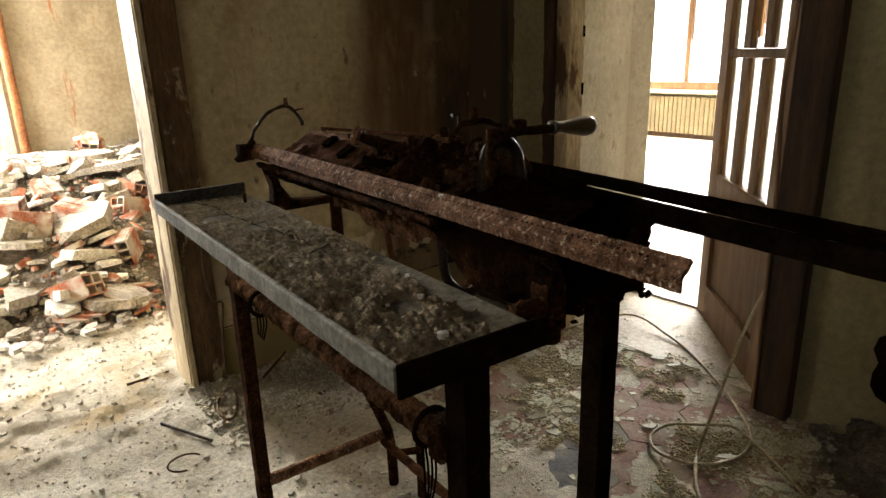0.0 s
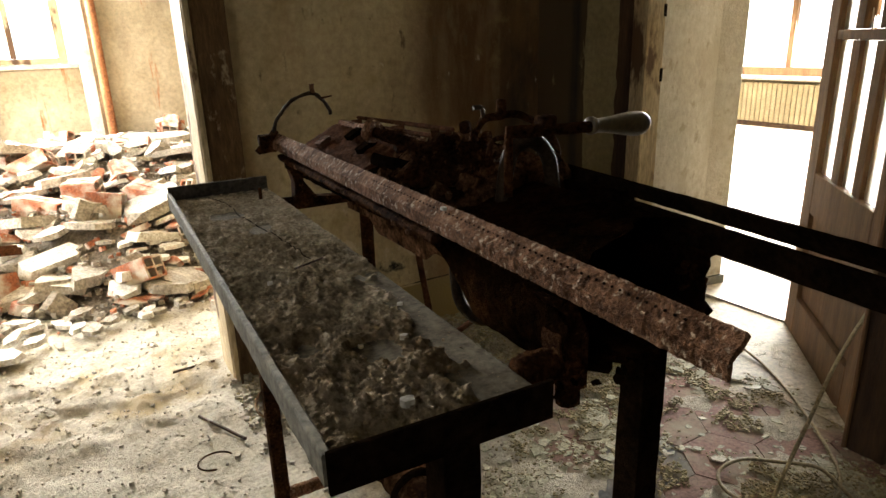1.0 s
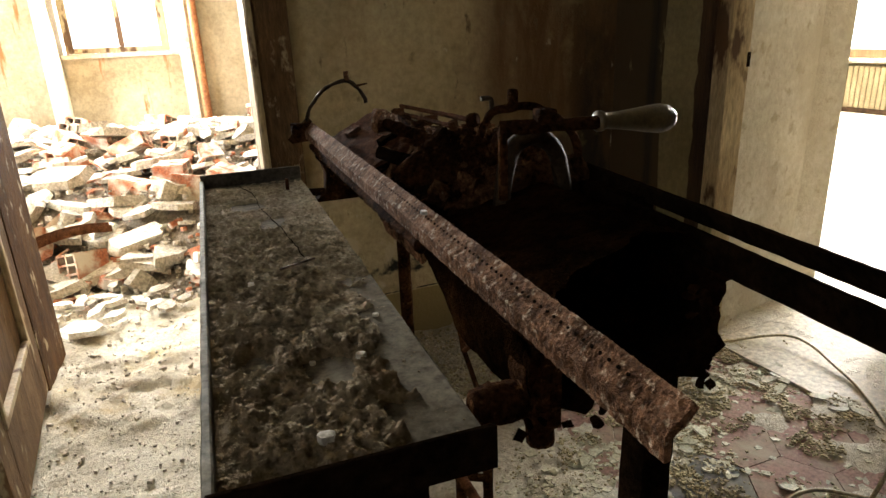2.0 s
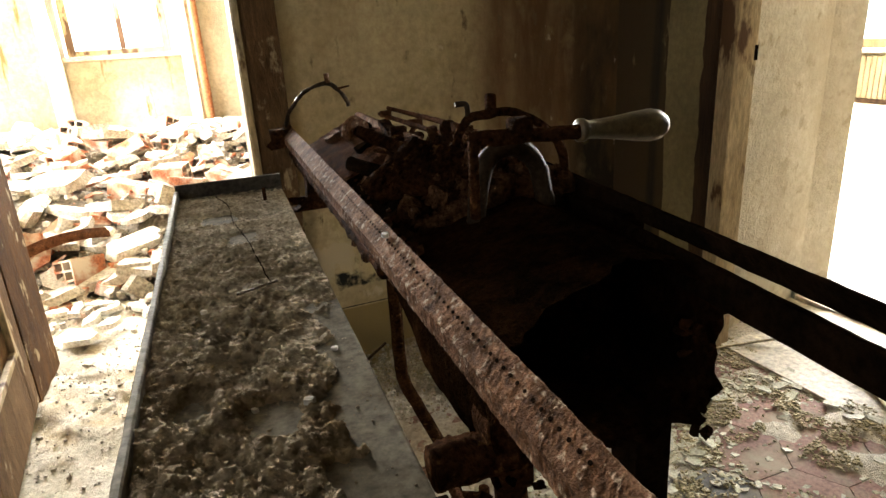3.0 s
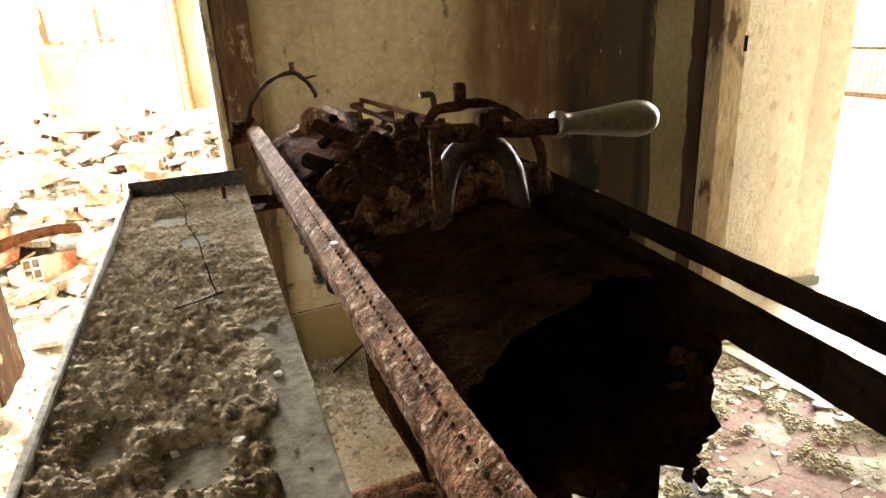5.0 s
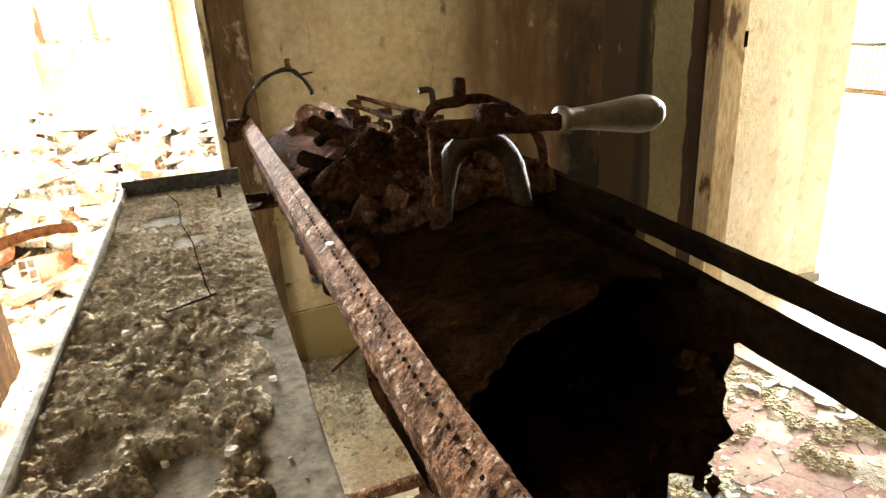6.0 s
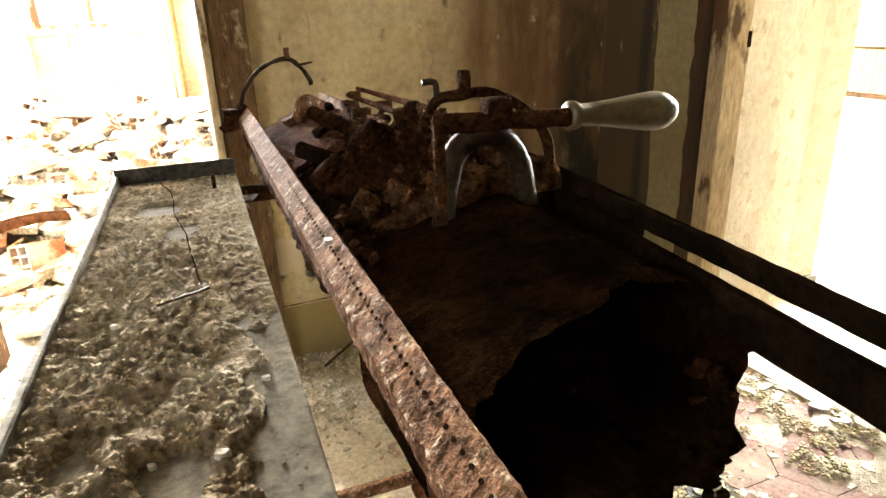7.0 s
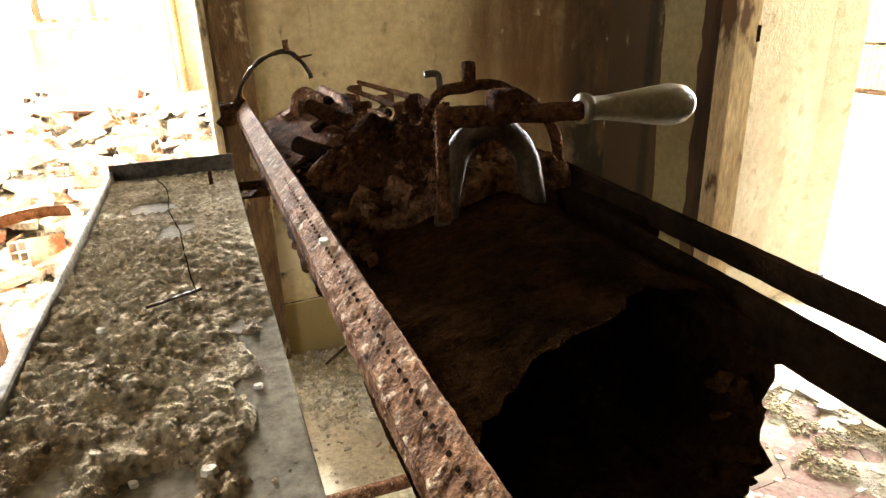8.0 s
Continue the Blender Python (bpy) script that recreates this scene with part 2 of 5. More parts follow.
MORTAR = material("plaster_slab", (0.42, 0.38, 0.315), (0.26, 0.225, 0.175), (0.53, 0.495, 0.43), 10, 80, 0.93, bump=0.6, bump_size=0.006, random_tint=0.15)
FLAKE = material("pale_green_paint_flake", (0.54, 0.53, 0.40), (0.38, 0.36, 0.26), (0.62, 0.61, 0.50), 30, 150, 0.7, bump=0.3, bump_size=0.002, random_tint=0.15)
EARTH = material("rubble_earth", (0.26, 0.22, 0.17), (0.15, 0.12, 0.085), (0.36, 0.32, 0.26), 9, 60, 0.95, bump=1.0, bump_size=0.02)
CABLE = material("cream_cable_sheath", (0.50, 0.43, 0.28), (0.36, 0.30, 0.18), (0.58, 0.52, 0.38), 30, 150, 0.5, bump=0.2, bump_size=0.001)
# tan of this wall and the radiator paints in their shade below the window
NEXT_WALL = material("shaded_plaster", (0.30, 0.255, 0.17), (0.22, 0.18, 0.115), (0.36, 0.31, 0.22), 3.0, 40, 0.9, bump=0.3, grain=0.25)
RADIATOR = material("shaded_cream_enamel", (0.27, 0.225, 0.14), (0.20, 0.16, 0.095), (0.32, 0.275, 0.185), 6.0, 60, 0.55, bump=0.2, bump_size=0.002, grain=0.25)
GREY_SKIRT = material("grey_cement_skirting", (0.24, 0.24, 0.22), (0.16, 0.155, 0.14), (0.32, 0.32, 0.30), 9.0, 70, 0.8, bump=0.3, grain=0.3)
STONE = material("sill_stone", (0.55, 0.50, 0.40), (0.42, 0.37, 0.28), None, 8, 60, 0.7, bump=0.2)
PIPE_RUST = material("rust_stained_pipe", (0.36, 0.15, 0.06), (0.22, 0.085, 0.035), (0.45, 0.26, 0.14), 8, 60, 0.8, bump=0.4)
# tray lips are one sheet; light and shade are put into their colours
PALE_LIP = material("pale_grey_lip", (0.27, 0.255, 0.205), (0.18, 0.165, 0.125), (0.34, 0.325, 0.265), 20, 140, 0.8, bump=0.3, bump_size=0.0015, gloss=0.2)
SHADED_LIP = material("shaded_dark_lip", (0.10, 0.09, 0.072), (0.05, 0.044, 0.035), (0.15, 0.135, 0.11), 20, 140, 0.8, bump=0.4, bump_size=0.002, gloss=0.1)
CRUMB = material("pale_floor_crumb", (0.54, 0.50, 0.42), (0.40, 0.36, 0.28), (0.64, 0.61, 0.54), 30, 120, 0.93, bump=0.4)
YELLOW_CRUMB = material("yellowish_crumb", (0.47, 0.41, 0.26), (0.33, 0.28, 0.16), (0.56, 0.51, 0.36), 30, 120, 0.93, bump=0.4)
CHALK = material("plaster_crumb", (0.72, 0.70, 0.64), (0.55, 0.52, 0.45), None, 30, 120, 0.9, bump=0.4)

GLASS = bpy.data.materials.new("frosted_glass")
GLASS.use_nodes = True
gb = GLASS.node_tree.nodes["Principled BSDF"]
gb.inputs["Base Color"].default_value = (0.93, 0.93, 0.88, 1)
gb.inputs["Roughness"].default_value = 0.55
gb.inputs["Transmission Weight"].default_value = 0.95
gb.inputs["IOR"].default_value = 1.2

# ---- mesh helpers ----


def mesh_of(name, bm, mat, smooth=False):
    me = bpy.data.meshes.new(name)
    bm.normal_update()
    bm.to_mesh(me)
    bm.free()
    me.materials.append(mat)
    if smooth:
        me.polygons.foreach_set("use_smooth", [True] * len(me.polygons))
    return me


def thing(name, bm, mat, label, category, group="", kind="", smooth=False):
    return tagged(new(name, mesh_of(name, bm, mat, smooth)), label, category, group, kind)


def empty(name, label, category, group="", at=(0, 0, 0), kind=""):
    ob = new(name)
    ob.empty_display_size = 0.05
    ob.location = at
    return tagged(ob, label, category, group, kind)


def part(name, bm, mat, parent, label="", smooth=False):
    """Links a bmesh, built in world metres, as one part under a thing or a part."""
    ob = new(name, mesh_of(name, bm, mat, smooth))
    ob.parent = parent
    place = Vector((0, 0, 0))
    p = parent
    while p:
        place += p.location
        p = p.parent
    ob.location = -place
    return tagged(ob, label)


def box(bm, x0, x1, y0, y1, z0, z1, bevel=0.0):
    vs = [bm.verts.new((x, y, z)) for x in (x0, x1) for y in (y0, y1) for z in (z0, z1)]
    fs = [bm.faces.new([vs[i] for i in f]) for f in ((0, 1, 3, 2), (4, 6, 7, 5), (0, 4, 5, 1), (2, 3, 7, 6), (0, 2, 6, 4), (1, 5, 7, 3))]
    if bevel:
        es = list({e for f in fs for e in f.edges})
        bmesh.ops.bevel(bm, geom=es, offset=bevel, segments=2, affect="EDGES", profile=0.6)
    return bm


def boxed(*a, bevel=0.0):
    return box(bmesh.new(), *a, bevel=bevel)


def tube(bm, pts, radius, sides=10, caps=True, rough=0.0, seed=0):
    """A round bar along points; radius one number or one for each point; rough: corroded surface."""
    pts = [Vector(p) for p in pts]
    rs = radius if isinstance(radius, (list, tuple)) else [radius] * len(pts)
    rings = []
    up = None
    for i, p in enumerate(pts):
        d = (pts[min(i + 1, len(pts) - 1)] - pts[max(i - 1, 0)]).normalized()
        if up is None:
            up = Vector((0, 0, 1)) if abs(d.z) < 0.9 else Vector((1, 0, 0))
        side = d.cross(up).normalized()
        up = side.cross(d).normalized()
        ring = []
        for k in range(sides):
            a = 2 * math.pi * k / sides
            v = side * math.cos(a) + up * math.sin(a)
            q = p + v * rs[i]
            if rough:
                q += v * rough * noise.noise(q * 90 + Vector((seed, 0, 0))) + v * rough * 0.6 * noise.noise(q * 260)
            ring.append(bm.verts.new(q))
        rings.append(ring)
    for a, b in zip(rings, rings[1:]):
        for k in range(sides):
            bm.faces.new((a[k], a[(k + 1) % sides], b[(k + 1) % sides], b[k]))
    if caps:
        bm.faces.new(rings[0][::-1])
        bm.faces.new(rings[-1])
    return bm


def smooth_path(pts, steps=6):
    """Catmull-Rom through the points."""
    p = [Vector(q) for q in pts]
    p = [2 * p[0] - p[1]] + p + [2 * p[-1] - p[-2]]
    out = []
    for i in range(1, len(p) - 2):
        for k in range(steps):
            t = k / steps
            a, b, c, d = p[i - 1:i + 3]
            out.append(0.5 * (2 * b + (c - a) * t + (2 * a - 5 * b + 4 * c - d) * t * t + (3 * b - a - 3 * c + d) * t ** 3))
    out.append(p[-2])
    return out


def straight(a, b, n):
    a, b = Vector(a), Vector(b)
    return [a.lerp(b, i / n) for i in range(n + 1)]


def corroded(bm, amount, size=80.0, seed=0.0):
    """Uneven surface of scaling rust."""
    bm.normal_update()
    moves = [(v, v.normal * amount * (noise.noise(v.co * size + Vector((seed, 0, 0))) + 0.5 * noise.noise(v.co * size * 3))) for v in bm.verts]
    for v, d in moves:
        v.co += d
    return bm


def sweep_y(bm, profile, ys, closed=True):
    """A profile of (x, z) swept along y."""
    rings = [[bm.verts.new((x, y, z)) for x, z in profile] for y in ys]
    n = len(profile)
    for a, b in zip(rings, rings[1:]):
        for k in range(n if closed else n - 1):
            bm.faces.new((a[k], b[k], b[(k + 1) % n], a[(k + 1) % n]))
    if closed:
        bm.faces.new(rings[0])
        bm.faces.new(rings[-1][::-1])
    return bm


def chunk(seed, sx, sy, sz, sides=7):
    """An irregular broken piece with flat faces, about sx by sy by sz, resting round its centre."""
    r = random.Random(seed)
    bm = bmesh.new()
    angs = sorted(2 * math.pi * (k + r.uniform(-0.3, 0.3)) / sides for k in range(sides))
    lo, hi = [], []
    for a in angs:
        q = r.uniform(0.75, 1.1)
        x, y = q * math.cos(a) * sx / 2, q * math.sin(a) * sy / 2
        lo.append(bm.verts.new((x * r.uniform(0.85, 1.05), y * r.uniform(0.85, 1.05), -sz / 2 * r.uniform(0.8, 1.0))))
        hi.append(bm.verts.new((x * r.uniform(0.8, 1.0), y * r.uniform(0.8, 1.0), sz / 2 * r.uniform(0.75, 1.05))))
    for k in range(sides):
        bm.faces.new((lo[k], lo[(k + 1) % sides], hi[(k + 1) % sides], hi[k]))
    bm.faces.new(lo[::-1])
    bm.faces.new(hi)
    return bm


def fbm(x, y, s, o=4, z=0.0):
    return noise.fractal(Vector((x * s, y * s, z)), 1.0, 2.0, o)


def ease(a, b, v):
    t = min(1.0, max(0.0, (v - a) / (b - a)))
    return t * t * (3 - 2 * t)


# ---- setting ----
CEIL = 2.98
WY = 2.20                    # near side of the rubble room
RX, RT = 1.78, 0.67          # wall with the glazed door


def wall(name, pieces, mat, label):
    """A wall out of blocks that butt end to end round its openings."""
    bm = bmesh.new()
    for p in pieces:
        box(bm, *p)
    return thing(name, bm, mat, label, "wall", kind="structure")


wing, rubble = [], []        # things built in the frames of those rooms
move(PASSAGE, wall("wall_passage", [(-3.7, -0.80, 0, 0.2, 0, 2.75), (-0.80, 0.045, 0, 0.2, 2.0, 2.75), (0.045, 1.75, 0, 0.2, 0, 2.75)],
                   PLASTER, "mould-stained ochre plaster wall of the machine room"))
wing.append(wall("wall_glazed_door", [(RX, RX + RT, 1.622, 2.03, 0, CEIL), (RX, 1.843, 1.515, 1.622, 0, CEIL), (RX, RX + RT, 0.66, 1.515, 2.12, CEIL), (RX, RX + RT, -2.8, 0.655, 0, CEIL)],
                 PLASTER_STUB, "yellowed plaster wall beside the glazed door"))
# unseen closing walls, kept pale for bounce; the opening is added for the fill
wall("wall_back", [(-2.0, RX + RT, -2.62, -2.4, 0, CEIL)], PLASTER, "unseen plaster wall closing the machine room")
wall("wall_side", [(-2.22, -2.0, -2.62, -0.9, 0, CEIL), (-2.22, -2.0, -0.9, 0.1, 0, 0.9), (-2.22, -2.0, -0.9, 0.1, 2.3, CEIL), (-2.22, -2.0, 0.1, 1.72, 0, CEIL)],
     PLASTER, "unseen plaster wall with an opening added for the fill lamp")
FY = 6.2
rubble.append(wall("wall_rubble_far", [(-3.2, -0.66, FY, FY + 0.45, 0, CEIL), (-0.66, 0.27, FY, FY + 0.45, 2.5, CEIL), (0.27, 2.3, FY, FY + 0.45, 0, CEIL),
                         (-0.66, 0.27, FY + 0.28, FY + 0.45, 0, 0.90)], OCHRE, "peeling ochre plaster wall with a window niche"))
# unseen wall; its opening is added for the side lamp
rubble.append(wall("wall_rubble_side", [(-3.42, -3.2, WY, 3.4, 0, CEIL), (-3.42, -3.2, 3.4, 5.0, 0, 0.8), (-3.42, -3.2, 3.4, 5.0, 2.4, CEIL), (-3.42, -3.2, 5.0, FY + 0.45, 0, CEIL)],
     OCHRE, "unseen ochre plaster wall with an assumed window opening"))
rubble.append(wall("wall_rubble_east", [(2.08, 2.3, WY, FY, 0, CEIL)], OCHRE, "stained ochre plaster wall of the rubble room"))
NX = 6.9
wing.append(wall("wall_next_far", [(NX, NX + 0.3, -2.4, 1.6, 0, CEIL), (NX, NX + 0.3, 1.6, 5.6, 0, 0.53), (NX, NX + 0.3, 1.6, 5.6, 2.4, CEIL), (NX, NX + 0.3, 5.6, 6.4, 0, CEIL)],
     NEXT_WALL, "plaster wall under a wide window, its shade painted tan"))
wing.append(wall("wall_next_sides", [(2.3, NX, 6.2, 6.4, 0, CEIL), (2.3, NX, -2.6, -2.4, 0, CEIL)], PALE, "pale plaster walls of the next room"))
thing("ceiling", boxed(-3.42, NX + 0.3, -2.62, FY + 0.45, 2.70, 2.98), CEILING, "stained plaster ceiling over all rooms", "ceiling", kind="structure")

# pale reveal of the glazed doorway, with a splayed inner end and a grey skirting
bm = bmesh.new()
pts = [(1.845, 1.503), (2.335, 1.598), (2.452, 1.572), (2.452, 1.620), (1.845, 1.620)]
lo = [bm.verts.new((x, y, 0.0)) for x, y in pts]
hi = [bm.verts.new((x, y, 2.115)) for x, y in pts]
for k in range(5):
    bm.faces.new((lo[k], lo[(k + 1) % 5], hi[(k + 1) % 5], hi[k]))
bm.faces.new(lo[::-1])
bm.faces.new(hi)
wing.append(thing("door_reveal", bm, PALE, "pitted pale plaster reveal of the glazed doorway", "wall", kind="structure"))

bm = bmesh.new()
pts = [(2.30, 1.577), (2.340, 1.584), (2.460, 1.558), (2.460, 1.640), (2.452, 1.640), (2.452, 1.573), (2.335, 1.598), (2.30, 1.592)]
lo = [bm.verts.new((x, y, 0.0)) for x, y in pts]
hi = [bm.verts.new((x, y, 0.075)) for x, y in pts]
for k in range(8):
    bm.faces.new((lo[k], lo[(k + 1) % 8], hi[(k + 1) % 8], hi[k]))
bm.faces.new(hi)
wing.append(thing("baseboard", bm, GREY_SKIRT, "grey cement skirting at the foot of the doorway reveal", "baseboard", kind="structure"))

# ---- floor: one sheet with dust drifts ----


def axis(fine_from, fine_to, step, a, b, coarse):
    v = list(np.arange(a, fine_from, coarse)) + list(np.arange(fine_from, fine_to, step)) + list(np.arange(fine_to, b, coarse)) + [b]
    return v


def tile_zone(x, y):
    return ease(0.85, 1.05, x) * ease(1.86, 1.80, x) * ease(0.28, 0.5, y) * ease(1.62, 1.45, y)


def floor_height(x, y):
    h = 0.010 + 0.008 * fbm(x, y, 2.2) + 0.006 * fbm(x, y, 14, 3, 3.0) + 0.006 * fbm(x, y, 40, 3, 5.0)
    h += 0.020 * ease(1.55, 1.85, y) * ease(2.25, 2.0, y) * max(0.0, 0.5 + fbm(x, y, 9, 3, 8.0))
    z = tile_zone(x, y)
    h = h * (1 - z) + z * (0.0016 + 0.012 * max(0.0, fbm(x, y, 5.0, 4, 2.0) + 0.10) + 0.002 * fbm(x, y, 50, 2, 5.0))
    if x > 1.84:
        h *= max(0.15, ease(2.3, 1.84, x))
    return h


gx = axis(-0.7, 2.3, 0.014, -3.42, NX + 0.3, 0.2)
gy = axis(0.2, 3.4, 0.014, -2.62, FY + 0.45, 0.2)
verts = [(x, y, floor_height(x, y)) for y in gy for x in gx]
nx_ = len(gx)
faces = [(j * nx_ + i, j * nx_ + i + 1, (j + 1) * nx_ + i + 1, (j + 1) * nx_ + i) for j in range(len(gy) - 1) for i in range(nx_ - 1)]
me = bpy.data.meshes.new("floor")
me.from_pydata(verts, [], faces)
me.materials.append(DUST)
me.polygons.foreach_set("use_smooth", [True] * len(me.polygons))
floor = tagged(new("floor", me), "floor under pale plaster dust and dirt", "floor", kind="structure")
wing.append(thing("floor_next_room", boxed(2.3, NX, -2.4, 6.2, -0.02, 0.040), NEXT_FLOOR, "bright worn tile floor of the next room", "floor", kind="structure"))
wing.append(thing("threshold", boxed(1.815, 2.3, 0.72, 1.45, -0.02, 0.034, bevel=0.003), STONE, "worn stone threshold in the glazed doorway", "threshold", kind="structure"))

# overcast sky outside the windows
HAZE = bpy.data.materials.new("overcast_sky")
HAZE.use_nodes = True
hz = HAZE.node_tree.nodes
hz.remove(hz["Principled BSDF"])
em = hz.new("ShaderNodeEmission")
em.inputs[0].default_value = (1.0, 0.99, 0.96, 1)
em.inputs[1].default_value = 5.0
HAZE.node_tree.links.new(em.outputs[0], hz["Material Output"].inputs[0])
rubble.append(thing("backdrop", boxed(-6.0, 6.0, 9.0, 9.05, -2.0, 7.0), HAZE, "white overcast sky beyond the far window", "sky", kind="structure"))
wing.append(thing("backdrop", boxed(10.0, 10.05, -4.0, 10.0, -2.0, 7.0), HAZE, "white overcast sky beyond the wide window", "sky", kind="structure"))

# ---- passage to the rubble room: deep wooden frame and an open leaf ----
frame_l = empty("door_frame", "peeling brown wooden frame of the open passage", "door frame", at=(0.467, 2.03, 0), kind="structure")
bm = bmesh.new()
sweep = [(0.467, 2.03), (0.575, 2.03), (0.575, 2.198), (0.558, 2.198), (0.558, 2.21), (0.467, 2.21)]
zs = [0.0, 0.15, 0.4, 0.8, 1.2, 1.6, 2.13]
rings = [[bm.verts.new((x, y, z)) for x, y in sweep] for z in zs]
for a, b in zip(rings, rings[1:]):
    for k in range(len(sweep)):
        bm.faces.new((a[k], a[(k + 1) % len(sweep)], b[(k + 1) % len(sweep)], b[k]))
bm.faces.new(rings[-1])
part("jamb", bm, JAMB_WOOD, frame_l)
part("reveal_board", boxed(0.458, 0.4655, 2.032, 2.205, 0.0, 2.13, bevel=0.001), PALE_WOOD, frame_l, "cream paint flaking off the reveal board")
part("edge_bead", boxed(0.461, 0.478, 2.020, 2.0285, 0.0, 2.13, bevel=0.002), PALE_WOOD, frame_l, "cream painted bead")
part("jamb", boxed(-0.45, -0.262, 2.207, 2.50, -0.02, 2.13, bevel=0.004), PEEL_WOOD, frame_l)
part("lintel", boxed(-0.40, 0.575, 2.03, 2.25, 2.132, 2.24, bevel=0.004), PEEL_WOOD, frame_l)

leaf = empty("door_leaf", "brown panelled wooden door standing open into the machine room", "door", at=(-0.26, 2.18, 0))
A, B = Vector((-0.258, 2.18, 0)), Vector((-0.196, 1.517, 0))
du = (B - A).normalized()
dn = Vector((du.y, -du.x, 0))
if dn.x < 0:
    dn = -dn


def leaf_box(o, u, n, u0, u1, n0, n1, z0, z1, bevel=0.003):
    bm = boxed(u0, u1, n0, n1, z0, z1, bevel=bevel)
    for v in bm.verts:
        v.co = o + u * v.co.x + n * v.co.y + Vector((0, 0, v.co.z))
    bmesh.ops.recalc_face_normals(bm, faces=bm.faces)
    return bm


part("stile", leaf_box(A, du, dn, 0, 0.10, -0.04, 0, 0.02, 2.05), JAMB_WOOD, leaf)
part("stile", leaf_box(A, du, dn, 0.59, 0.69, -0.04, 0, 0.02, 2.05), JAMB_WOOD, leaf)
for z0, z1 in ((0.02, 0.22), (0.80, 0.93), (1.93, 2.05)):
    part("rail", leaf_box(A, du, dn, 0.102, 0.588, -0.04, 0, z0, z1), JAMB_WOOD, leaf)
for z0, z1 in ((0.22, 0.80), (0.93, 1.93)):
    pn = part("panel", leaf_box(A, du, dn, 0.102, 0.588, -0.03, -0.014, z0 + 0.001, z1 - 0.001), JAMB_WOOD, leaf)
    bm = bmesh.new()
    for u0, u1, a0, a1 in ((0.104, 0.125, z0, z1), (0.565, 0.586, z0, z1), (0.125, 0.565, z0, z0 + 0.02), (0.125, 0.565, z1 - 0.02, z1)):
        b2 = boxed(u0, u1, -0.0135, 0.004, a0, a1, bevel=0.004)
        m2 = bpy.data.meshes.new("tmp")
        b2.to_mesh(m2)
        b2.free()
        bm.from_mesh(m2)
        bpy.data.meshes.remove(m2)
    for v in bm.verts:
        v.co = A + du * v.co.x + dn * v.co.y + Vector((0, 0, v.co.z))
    bmesh.ops.recalc_face_normals(bm, faces=bm.faces)
    part("moulding", bm, PALE_WOOD, pn, "cream painted panel moulding")

# ---- glazed door and its frame ----
frame_r = empty("door_frame", "dark wooden frame of the glazed doorway with a pale inner edge", "door frame", at=(1.78, 1.48, 0), kind="structure")
bm = bmesh.new()
prof = [(1.756, 1.5025), (1.779, 1.5025), (1.779, 1.556), (1.770, 1.560), (1.756, 1.548)]
rings = []
for z in np.linspace(0, 2.16, 140):
    rag = 0.010 * fbm(z, 0.0, 14, 4, 2.0)
    rings.append([bm.verts.new((x - (0.002 * fbm(z, x, 30, 2) if x < 1.76 else 0), y + (rag if y > 1.54 else 0), z)) for x, y in prof])
for a, b in zip(rings, rings[1:]):
    for k in range(5):
        bm.faces.new((a[k], a[(k + 1) % 5], b[(k + 1) % 5], b[k]))
bm.faces.new(rings[0][::-1])
bm.faces.new(rings[-1])
part("post", bm, DARK_WOOD, frame_r, "dark post with splintered edge")
part("post_lining", boxed(1.765, 1.8445, 1.445, 1.5015, 0, 2.115, bevel=0.004), PALE_WOOD, frame_r, "cream painted door lining with dark notches")
part("post", boxed(1.735, 1.815, 0.622, 0.715, 0, 2.16, bevel=0.006), DARK_WOOD, frame_r)
# notches are black blocks on the lining, painting the shade in each recess
for z0, z1 in ((0.885, 0.925), (1.075, 1.11), (1.30, 1.34)):
    part("hinge_notch", boxed(1.834, 1.8455, 1.4432, 1.449, z0, z1), BLACK_IRON_SHADE, frame_r, "empty hinge notch, its shade drawn as a black block")
part("lintel", boxed(1.755, 1.779, 0.717, 1.5015, 2.09, 2.16, bevel=0.005), DARK_WOOD, frame_r)

gdoor = empty("glazed_door", "brown wooden door with frosted glass panes, standing open", "door", at=(1.81, 0.71, 0))
GA = Vector((1.831, 0.733, 0))
gu = Vector((math.cos(radians(43.2)), math.sin(radians(43.2)), 0))
gn = Vector((-gu.y, gu.x, 0))


def gd(name, u0, u1, z0, z1, n0=-0.02, n1=0.02, mat=DOOR_WOOD, parent=gdoor, label="", bevel=0.003):
    return part(name, leaf_box(GA, gu, gn, u0, u1, n0, n1, z0, z1, bevel), mat, parent, label)


gd("stile", 0.0, 0.078, 0.012, 2.08)
gd("stile", 0.574, 0.662, 0.012, 2.08)
gd("rail", 0.08, 0.572, 0.012, 0.165)
gd("rail", 0.08, 0.572, 0.46, 0.592)
gd("rail", 0.08, 0.572, 0.994, 1.021, -0.017, 0.017)
gd("rail", 0.08, 0.572, 1.39, 1.42, -0.017, 0.017)
gd("rail", 0.08, 0.572, 1.94, 2.08)
gd("panel", 0.08, 0.572, 0.167, 0.458, -0.008, 0.006)
for u0, u1 in ((0.205, 0.262), (0.378, 0.442)):
    for z0, z1 in ((0.593, 0.993), (1.022, 1.389), (1.421, 1.939)):
        gd("glazing_bar", u0 - 0.0, u1 - 0.0, z0, z1, -0.014, 0.014)
cols = ((0.0805, 0.204), (0.263, 0.377), (0.443, 0.5715))
